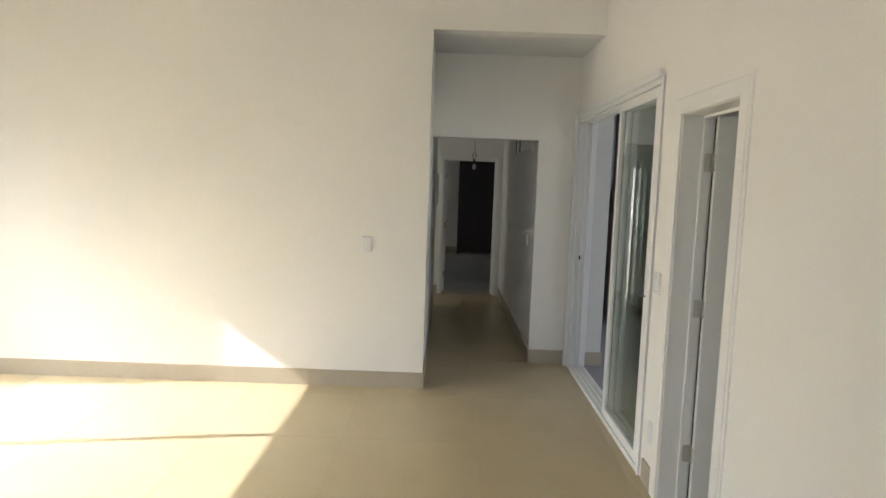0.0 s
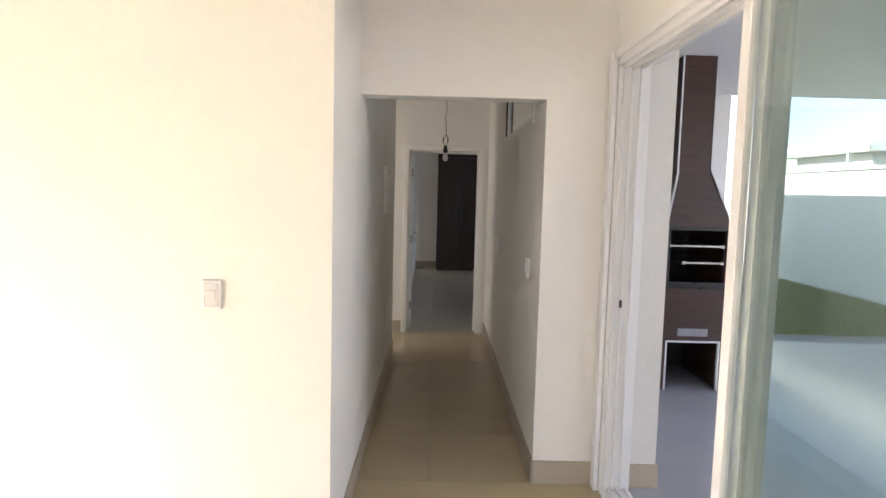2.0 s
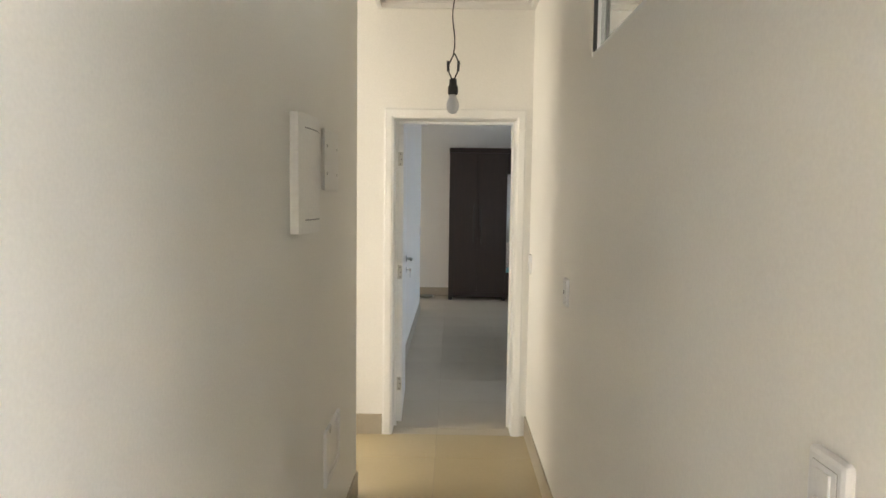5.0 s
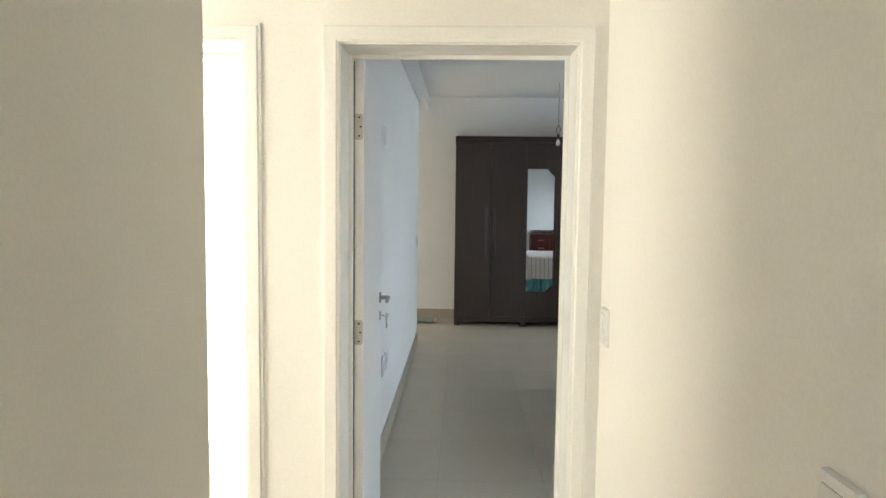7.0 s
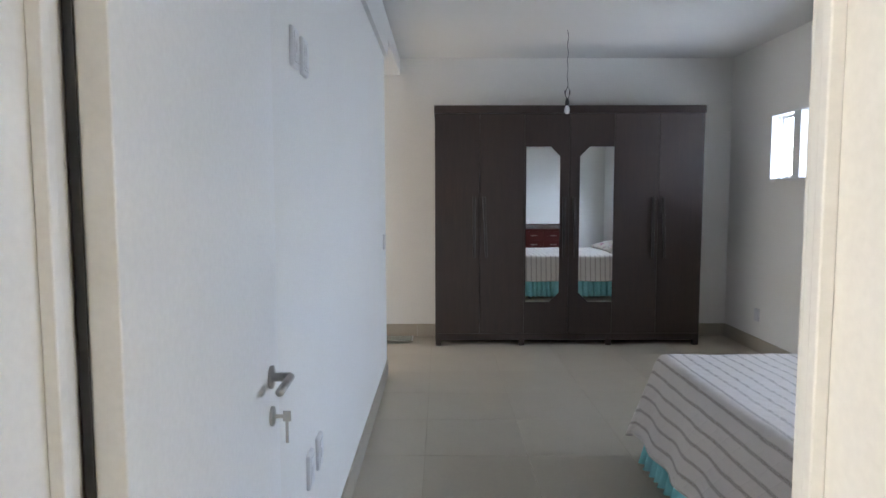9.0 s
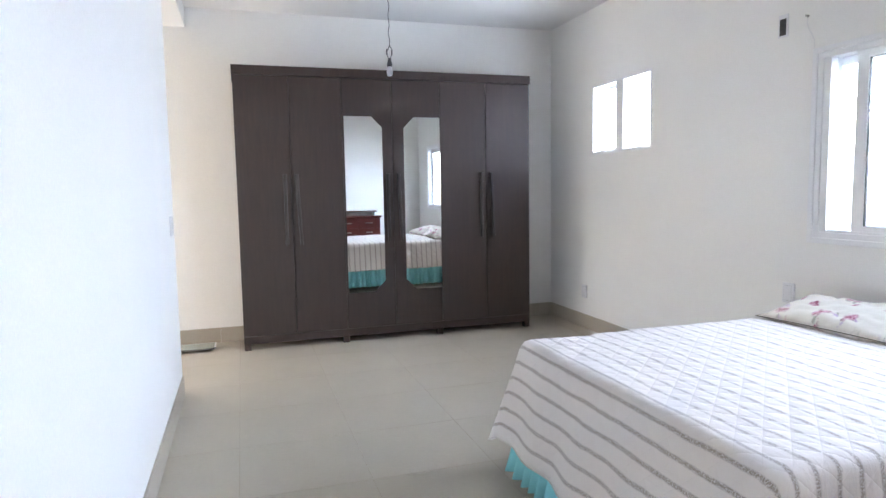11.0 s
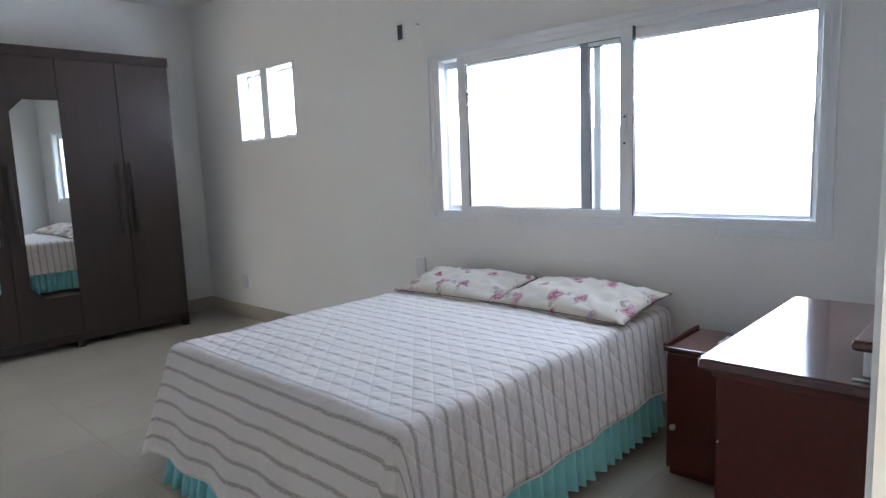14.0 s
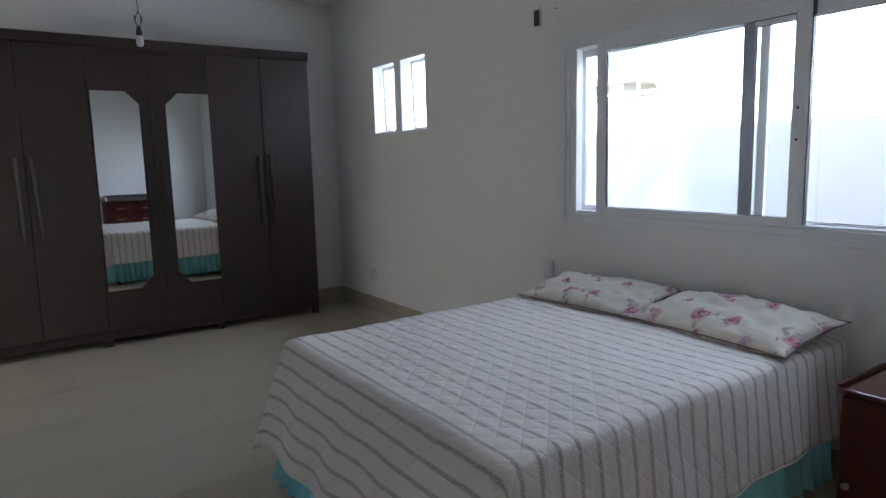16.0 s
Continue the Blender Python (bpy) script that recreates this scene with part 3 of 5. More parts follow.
# ---- windows and glazed doors ----
def frame_ring(axis, s0, s1, u0, u1, z0, z1, w, bev=0.003):
    """Four mitre-less bars round a rectangle, as one bmesh."""
    def bx(ua, ub, za, zb, bm):
        return box(s0, s1, ua, ub, za, zb, bev, bm) if axis == "x" else box(ua, ub, s0, s1, za, zb, bev, bm)
    bm = bmesh.new()
    bx(u0, u0 + w, z0, z1, bm)
    bx(u1 - w, u1, z0, z1, bm)
    bx(u0 + w, u1 - w, z0, z0 + w, bm)
    bx(u0 + w, u1 - w, z1 - w, z1, bm)
    return bm


def pane(axis, s, u0, u1, z0, z1, mat, parent, thick=0.006):
    bm = box(s - thick / 2, s + thick / 2, u0, u1, z0, z1) if axis == "x" else box(u0, u1, s - thick / 2, s + thick / 2, z0, z1)
    ob = part("pane", bm, mat, parent)
    ob.visible_shadow = False
    return ob


def big_window():
    y0, y1, z0, z1 = 10.6496, 12.9239, 1.0387, 2.0673
    w = thing("window_1", (WX, (y0 + y1) / 2, z0), "white aluminium sliding window over the bed", "window", kind="structure")
    part("window_frame", frame_ring("x", WX - 0.004, WX + 0.11, y0, y1, z0, z1, 0.036), ALUMINIUM, w)
    part("frame_stile", box(WX - 0.001, WX + 0.05, y1 - 0.084, y1 - 0.037, z0 + 0.037, z1 - 0.037, 0.003), ALUMINIUM, w)
    part("trim", frame_ring("x", WX - 0.014, WX - 0.002, y0 - 0.028, y1 + 0.028, z0 - 0.028, z1 + 0.028, 0.032), ALUMINIUM, w)
    part("window_sill", box(WX + 0.005, WX + 0.155, y0 + 0.036, y1 - 0.036, z0 + 0.036, z0 + 0.05, 0.002), ALUMINIUM, w)
    inner = part("sash", frame_ring("x", WX + 0.006, WX + 0.036, 11.5231, 12.6913, z0 + 0.012, z1 - 0.012, 0.066), ALUMINIUM, w)
    part("gasket", frame_ring("x", WX + 0.012, WX + 0.03, 11.5872, 12.6272, z0 + 0.074, z1 - 0.074, 0.006, 0), DARK_PLASTIC, inner)
    pane("x", WX + 0.021, 11.5903, 12.6241, z0 + 0.077, z1 - 0.077, GLASS, inner)
    lock = part("latch", box(WX - 0.006, WX + 0.006, 11.549, 11.5676, 1.4419, 1.6073, 0.003), ALUMINIUM, inner)
    part("screw", box(WX - 0.0075, WX - 0.005, 11.5531, 11.5635, 1.5866, 1.5969), DARK_PLASTIC, inner)
    part("screw", box(WX - 0.0075, WX - 0.005, 11.5531, 11.5635, 1.4522, 1.4625), DARK_PLASTIC, inner)
    outer = part("sash", frame_ring("x", WX + 0.055, WX + 0.085, 10.6703, 11.8436, z0 + 0.012, z1 - 0.012, 0.046), ALUMINIUM, w)
    part("head_rail", box(WX + 0.05, WX + 0.09, 10.7178, 11.7961, z1 - 0.095, z1 - 0.05, 0.003), ALUMINIUM, outer)
    part("brush_seal", box(WX + 0.008, WX + 0.034, 11.518, 11.5226, z0 + 0.02, z1 - 0.02), DARK_PLASTIC, inner, "black brush seal")
    part("gasket", frame_ring("x", WX + 0.06, WX + 0.08, 10.7158, 11.7981, z0 + 0.056, z1 - 0.094, 0.005, 0), DARK_PLASTIC, outer)
    pane("x", WX + 0.07, 10.7189, 11.795, z0 + 0.059, z1 - 0.057, GLASS, outer)
    # thin grey face paints the shade on the backlit stile
    part("meeting_stile_shade", box(WX + 0.050, WX + 0.056, 11.7899, 11.8457, z0 + 0.014, z1 - 0.014, 0.001), SHADED_ALUMINIUM, outer, "meeting stile face with its backlit shade put into the colour")
    back = part("sash", frame_ring("x", WX + 0.088, WX + 0.108, 11.7402, 12.8929, z0 + 0.035, z1 - 0.035, 0.045), ALUMINIUM, w)
    pane("x", WX + 0.098, 11.7868, 12.8464, z0 + 0.08, z1 - 0.08, GLASS, back)
    part("latch", box(WX - 0.012, WX - 0.003, 10.693, 10.7054, 1.3798, 1.5039, 0.002), ALUMINIUM, w)


def small_window():
    y0, y1, z0, z1 = 14.4332, 15.3223, 1.6434, 2.2637
    w = thing("window_2", (WX, (y0 + y1) / 2, z0), "small white aluminium awning window with two sashes ajar", "window", kind="structure")
    part("window_frame", frame_ring("x", WX - 0.005, WX + 0.08, y0, y1, z0, z1, 0.022), ALUMINIUM, w)
    part("mullion", box(WX - 0.005, WX + 0.08, 14.824, 14.9315, z0 + 0.022, z1 - 0.022, 0.002), ALUMINIUM, w)
    for a, b in ((y0 + 0.022, 14.824), (14.9315, y1 - 0.022)):
        bm = frame_ring("x", WX + 0.085, WX + 0.11, a, b, z0 + 0.022, z1 - 0.022, 0.03)
        hinge = Vector((WX + 0.09, 0, z1 - 0.03))
        m = Matrix.Translation(hinge) @ Matrix.Rotation(radians(-2), 4, "Y") @ Matrix.Translation(-hinge)
        bm.transform(m)
        s = part("sash", bm, ALUMINIUM, w, "sash tilted out a little")
        bm = box(WX + 0.094, WX + 0.100, a + 0.03, b - 0.03, z0 + 0.052, z1 - 0.052)
        bm.transform(m)
        part("pane", bm, GLASS, s).visible_shadow = False
        c = (a + b) / 2 - 0.02
        bm = sweep([(WX + 0.03 * math.sin(k / 9 * 2.4), c + 0.05 * math.cos(k / 9 * 2.6), z0 + 0.015 + 0.075 * k / 9) for k in range(10)], 0.005)
        box(WX - 0.008, WX + 0.012, c + 0.02, c + 0.07, z0 + 0.012, z0 + 0.03, 0.003, bm)
        part("latch", bm, ALUMINIUM, s, "small curved stay latch", True)


def high_window():
    y0, y1, z0, z1 = 6.49, 8.09, 2.105, 2.62
    w = thing("window_3", (RX, (y0 + y1) / 2, z0), "long high fixed glass light in the corridor wall", "window", kind="structure")
    part("window_frame", frame_ring("x", RX + 0.004, RX + 0.10, y0, y1, z0, z1, 0.018), ALUMINIUM, w)
    part("gasket", box(RX - 0.002, RX + 0.012, y1 - 0.026, y1 - 0.018, z0 + 0.018, z1 - 0.018), DARK_PLASTIC, w)
    part("gasket", box(RX + 0.002, RX + 0.012, y0 + 0.018, y1 - 0.026, z1 - 0.022, z1 - 0.018), DARK_PLASTIC, w)
    pane("x", RX + 0.03, y0 + 0.018, y1 - 0.018, z0 + 0.018, z1 - 0.018, TINTED_GLASS, w)
    part("trim", box(RX - 0.012, RX - 0.001, y0 - 0.055, y0 - 0.005, z0 - 0.03, z1, 0.002), LACQUER, w)


def sliding_door():
    y0, y1, z1 = 3.66, 5.99, 2.375
    w = thing("door_5", (SX, (y0 + y1) / 2, 0), "white aluminium sliding glass patio door, half open", "sliding door", kind="structure")
    part("frame", box(SX - 0.012, SX + 0.16, y0, y0 + 0.05, 0, z1, 0.003), ALUMINIUM, w)
    bm = box(SX - 0.012, SX + 0.16, y1 - 0.03, y1, 0, z1, 0.003)
    for k in range(3):
        box(SX + 0.012 + k * 0.045, SX + 0.020 + k * 0.045, y1 - 0.052, y1 - 0.03, 0.02, z1 - 0.03, 0.001, bm)
    part("frame", bm, ALUMINIUM, w)
    bm = box(SX - 0.012, SX + 0.16, y0 + 0.05, y1 - 0.03, z1 - 0.045, z1, 0.003)
    for k in range(3):
        box(SX + 0.012 + k * 0.045, SX + 0.020 + k * 0.045, y0 + 0.05, y1 - 0.03, z1 - 0.065, z1 - 0.045, 0.001, bm)
    part("frame", bm, ALUMINIUM, w)
    bm = box(SX - 0.012, SX + 0.16, y0 + 0.05, y1 - 0.03, -0.002, 0.008, 0.002)
    for k in range(4):
        box(SX - 0.006 + k * 0.045, SX + 0.002 + k * 0.045, y0 + 0.05, y1 - 0.03, 0.008, 0.024, 0.001, bm)
    part("floor_track", bm, ALUMINIUM, w, "white three-rail floor track")
    part("trim", frame_ring("x", SX - 0.016, SX - 0.0125, y0 - 0.012, y1 + 0.03, -0.04, z1 + 0.012, 0.03), ALUMINIUM, w)
    part("jamb_casing", box(SX - 0.042, SX - 0.0165, y1 - 0.03, y1 + 0.045, 0, z1 + 0.035, 0.004), ALUMINIUM, w)
    part("head_casing", box(SX - 0.032, SX - 0.0165, y0 + 0.01, y1 - 0.031, z1 - 0.012, z1 + 0.035, 0.004), ALUMINIUM, w)
    for s, a, b in ((SX + 0.020, 3.71, 4.63), (SX + 0.065, 3.71, 4.60), (SX + 0.110, 3.71, 4.57)):
        fr = part("panel_frame", frame_ring("x", s - 0.016, s + 0.016, a, b, 0.026, z1 - 0.05, 0.06), ALUMINIUM, w)
        pane("x", s, a + 0.058, b - 0.058, 0.085, z1 - 0.105, GREEN_GLASS, fr)
        if s < SX + 0.03:
            part("lock_stile", box(s - 0.017, s + 0.017, a - 0.002, a + 0.105, 0.024, z1 - 0.048, 0.003), ALUMINIUM, fr)
            part("lock", box(s - 0.026, s - 0.0165, 3.735, 3.757, 0.92, 1.16, 0.004), ALUMINIUM, fr, "white recessed sliding door lock")
            part("key", box(s - 0.058, s - 0.024, 3.7435, 3.7485, 1.076, 1.086, 0.001), STEEL, fr, "small steel key in the lock")
            for z in (0.90, 0.98, 1.12, 1.19):
                part("screw", tube((s - 0.020, 3.746, z), (s - 0.016, 3.746, z), 0.0032), STEEL, fr)
    part("strike", box(SX + 0.045, SX + 0.06, y1 - 0.056, y1 - 0.05, 1.045, 1.085, 0.001), DARK_PLASTIC, w)


def garden_doors():
    y0, y1, z1 = 1.15, 4.80, 2.40
    w = thing("door_6", (GX, (y0 + y1) / 2, 0), "white aluminium glazed garden doors in sunshine", "sliding door", kind="structure")
    part("frame", frame_ring("x", GX - 0.12, GX - 0.03, y0, y1, 0, z1, 0.04), ALUMINIUM, w)
    for a, b in ((1.19, 2.37), (2.33, 3.53), (3.47, 4.76)):
        fr = part("panel_frame", frame_ring("x", GX - 0.09, GX - 0.06, a, b, 0.03, z1 - 0.04, 0.06), ALUMINIUM, w)
        pane("x", GX - 0.075, a + 0.06, b - 0.06, 0.09, z1 - 0.10, GLASS, fr)


big_window()
small_window()
high_window()
sliding_door()
garden_doors()


# ---- skirting ----
def skirting(axis, face, out, u0, u1, height=0.135, piece=0.62):
    """Porcelain skirting boards in lengths with fine joints."""
    boards = thing("baseboard", ((face, (u0 + u1) / 2, 0) if axis == "x" else ((u0 + u1) / 2, face, 0)), "beige porcelain skirting along the wall", "baseboard", kind="structure")
    u = u0
    while u < u1 - 0.01:
        v = min(u + piece, u1)
        a, b = sorted((face - out * 0.003, face + out * 0.011))
        bm = box(a, b, u + 0.0008, v - 0.0008, 0, height, 0.0012, segments=1) if axis == "x" else box(u + 0.0008, v - 0.0008, a, b, 0, height, 0.0012, segments=1)
        part("skirting_board", bm, SKIRT, boards)
        u = v
    return boards


skirting("y", FY, -1, GX, LX)
skirting("x", LX, 1, FY, 8.946)
skirting("y", 8.946, 1, -1.6, LX)
skirting("y", 6.04, -1, RX, SX)
skirting("x", RX, -1, 6.04, DY0)
skirting("y", DY0, -1, 0.295, 0.495)
skirting("x", SX, -1, 3.45, 3.60)
skirting("x", SX, -1, -3.0, 2.575)
skirting("x", BX, 1, DY1, 14.61)
skirting("y", BY, -1, -2.4, WX)
skirting("x", WX, -1, DY1, BY)
skirting("y", DY1, 1, 1.43, WX)
skirting("y", 14.61, 1, -2.4, BX)
skirting("y", 6.02, -1, SX + 0.16, 2.17)
skirting("x", BX - 0.15, -1, DY1, 14.46)

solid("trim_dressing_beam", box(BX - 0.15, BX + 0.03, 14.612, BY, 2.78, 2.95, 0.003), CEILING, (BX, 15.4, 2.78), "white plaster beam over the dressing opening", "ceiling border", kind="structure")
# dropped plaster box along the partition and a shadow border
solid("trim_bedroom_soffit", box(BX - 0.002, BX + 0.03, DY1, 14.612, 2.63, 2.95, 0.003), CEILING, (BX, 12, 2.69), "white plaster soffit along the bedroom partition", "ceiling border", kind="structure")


# ---- wall fittings ----
def wall_plate(name, at, normal, label, width=0.086, height=0.124, keys=1, hole=False, category="switch"):
    """A rounded plastic plate on a wall with its rocker or socket."""
    t = thing(name, at, label, category)
    nx, ny = normal

    def flat(w0, w1, d0, d1, z0, z1, bev):
        x, y, z = at
        if nx:
            a, b = sorted((x + nx * d0, x + nx * d1))
            return box(a, b, y + w0, y + w1, z + z0, z + z1, bev)
        a, b = sorted((y + ny * d0, y + ny * d1))
        return box(x + w0, x + w1, a, b, z + z0, z + z1, bev)
    part("plate", flat(-width / 2, width / 2, -0.006, 0.014, -height / 2, height / 2, 0.0085), PLASTIC, t)
    part("groove", flat(-0.0285, 0.0285, 0.012, 0.0143, -0.046, 0.046, 0.001), GAP_SHADE, t)
    part("insert", flat(-0.027, 0.027, 0.012, 0.0155, -0.0445, 0.0445, 0.0015), PLASTIC, t)
    if hole:
        part("socket", flat(-0.02, 0.02, 0.0135, 0.0165, -0.018, 0.018, 0.004), PLASTIC, t)
        part("hole", flat(-0.008, 0.008, 0.0155, 0.0175, -0.009, 0.009, 0.002), DARK_PLASTIC, t)
    for k in range(keys):
        z = (k - (keys - 1) / 2) * 0.04
        part("rocker", flat(-0.017, 0.017, 0.0145, 0.019, z - 0.018, z + 0.018, 0.002), PLASTIC, t)
    return t


wall_plate("light_switch", (-0.031, FY, 1.203), (0, -1), "white plastic light switch on the living wall")
wall_plate("light_switch", (SX, 3.555, 1.19), (-1, 0), "white plastic switch beside the sliding door")
wall_plate("light_switch", (RX, 6.50, 1.18), (-1, 0), "white plastic light switch in the corridor", keys=2)
wall_plate("wall_socket", (RX, 8.447, 1.175), (-1, 0), "white plastic plate with one cable hole", keys=0, hole=True, category="socket")
wall_plate("light_switch", (RX, 9.745, 1.17), (-1, 0), "white plastic switch beside the bedroom door")
wall_plate("wall_socket", (BX, 11.52, 1.965), (1, 0), "white high plate with two sockets", keys=2, category="socket")
wall_plate("wall_socket", (BX, 11.38, 1.965), (1, 0), "white high plate on the partition", keys=1, category="socket")
wall_plate("wall_socket", (BX, 11.50, 0.56), (1, 0), "white low socket plate on the partition", keys=1, category="socket")
wall_plate("wall_socket", (BX, 11.66, 0.56), (1, 0), "white low socket plate beside another", keys=1, category="socket")
wall_plate("light_switch", (BX, 14.40, 1.15), (1, 0), "white switch near the partition end")
wall_plate("wall_socket", (WX, 15.446, 0.356), (-1, 0), "white socket low on the window wall", category="socket")
wall_plate("wall_socket", (WX, 13.069, 0.698), (-1, 0), "white socket plate beside the bed", category="socket")
wall_plate("blank_plate", (SX, 3.49, 0.33), (-1, 0), "pale blank plate low beside the doorway", keys=0, category="wall plate")


def wall_box(at, width, height, depth, label, screws=True):
    t = thing("distribution_box", at, label, "fuse box")
    x, y, z = at
    part("surround", box(x, x + depth * 0.5, y - width / 2 + 0.004, y + width / 2 - 0.004, z + 0.004, z + height - 0.004, 0.002), PAINT, t)
    part("lid", box(x + depth * 0.45, x + depth, y - width / 2, y + width / 2, z, z + height, depth * 0.3, segments=3), LACQUER, t)
    for dy in (-1, 1) if screws else ():
        for k in (0.28, 0.72):
            part("screw", tube((x + depth, y + dy * (width / 2 - 0.035), z + height * k), (x + depth + 0.002, y + dy * (width / 2 - 0.035), z + height * k), 0.006), STEEL, t)


def fuse_box(x, ya, yb, z0, z1):
    """A breaker box with a bowed front and a bowed lid set in it."""
    t = thing("distribution_box", (x, (ya + yb) / 2, z0), "white plastic fuse box with a bowed lid", "fuse box")

    def bow(inset, lift):
        a, b = ya + inset, yb - inset
        front = [(x + lift + 0.020 * (1 - (2 * k / 14 - 1) ** 2), a + (b - a) * k / 14) for k in range(15)]
        return [(x, a)] + front + [(x, b)]
    part("housing", prism(bow(0.0, 0.026), "z", z0, z1), LACQUER, t)
    part("seam", prism(bow(0.010, 0.0275), "z", z0 + 0.040, z1 - 0.040), GAP_SHADE, t)
    part("lid", prism(bow(0.018, 0.030), "z", z0 + 0.045, z1 - 0.045), LACQUER, t, "bowed lid")


fuse_box(LX, 7.60, 7.90, 1.46, 1.83)
wall_box((LX, 8.19, 1.60), 0.27, 0.235, 0.016, "smaller white junction box on the corridor wall")
vent = thing("access_cover", (LX, 8.24, 0.44), "white plastic cover low on the corridor wall", "cover")
part("frame", frame_ring("x", LX, LX + 0.014, 8.09, 8.39, 0.43, 0.655, 0.03), PLASTIC, vent)
part("panel", box(LX + 0.002, LX + 0.007, 8.118, 8.362, 0.458, 0.627, 0.001), PLASTIC, vent)

ac = thing("cable_outlet", (WX, 13.172, 2.264), "dark cable outlet high on the window wall", "cable outlet")
part("plate", box(WX - 0.006, WX + 0.002, 13.137, 13.207, 2.209, 2.339, 0.002), PLASTIC, ac)
part("opening", box(WX - 0.009, WX - 0.004, 13.149, 13.195, 2.219, 2.314, 0.002), DARK_PLASTIC, ac)
nail = solid("wall_nail", tube((WX - 0.02, 13.001, 2.289), (WX + 0.01, 13.001, 2.289), 0.006), STEEL, (WX, 13.001, 2.289), "small steel nail in the wall with thin cable", "nail")
part("wire", sweep([(WX - 0.006, 13.001 - 0.05 * k / 8 + 0.012 * math.sin(k * 0.8), 2.286 - 0.19 * k / 8) for k in range(9)], 0.0013, sides=6), PLASTIC, nail, "thin pale cable end", True)


def hanging_bulb(at, top, label):
    """A bare bulb in a lamp holder on a twisted pair of wires."""
    x, y, z = at
    t = thing("pendant_bulb", (x, y, top), label, "pendant lamp")
    n = 26
    bend = [(x + 0.005 * math.sin(k * 0.9), y + 0.004 * math.cos(k * 0.7), z + 0.20 + (top - z - 0.20) * k / n) for k in range(n + 1)]
    part("cable", sweep(bend, 0.0026), CABLE, t, "thin twisted lamp cable")
    for s in (-1, 1):
        part("wire", sweep([(x + s * 0.004, y, z + 0.105), (x + s * 0.016, y, z + 0.13), (x + s * 0.020 + 0.004, y, z + 0.165), (x + 0.004, y, z + 0.205)], 0.0028), CABLE, t)
        part("joint", tube((x + s * 0.019, y, z + 0.135), (x + s * 0.021, y, z + 0.175), 0.005), DARK_PLASTIC, t)
    part("lamp_holder", lathe([(0.017, 0.045), (0.020, 0.05), (0.020, 0.075), (0.015, 0.082), (0.014, 0.105), (0.006, 0.108)], at, 18), DARK_PLASTIC, t, "dark lamp holder", True)
    part("bulb", lathe([(r * 0.8, h * 0.8 + 0.009) for r, h in ((0.004, -0.047), (0.018, -0.042), (0.027, -0.028), (0.031, -0.008), (0.028, 0.012), (0.019, 0.032), (0.016, 0.046))], at, 20), PLASTIC, t, "frosted white bulb, unlit", True)


hanging_bulb((0.945, 8.2, 1.937), 2.87, "bare white bulb hanging from its cable, corridor")
hanging_bulb((2.07, 15.014, 2.256), 2.95, "bare white bulb hanging before the wardrobe")
loose = thing("loose_cable", (0.76, 13.28, 2.95), "loop of thin cable hanging from the ceiling", "cable")
part("wire", sweep([(0.76 - 0.05 + 0.10 * math.sin(k * 0.35), 13.28 + 0.006 * k, 2.95 - 0.07 * math.sin(k * 0.39)) for k in range(9)], 0.004), CABLE, loose)


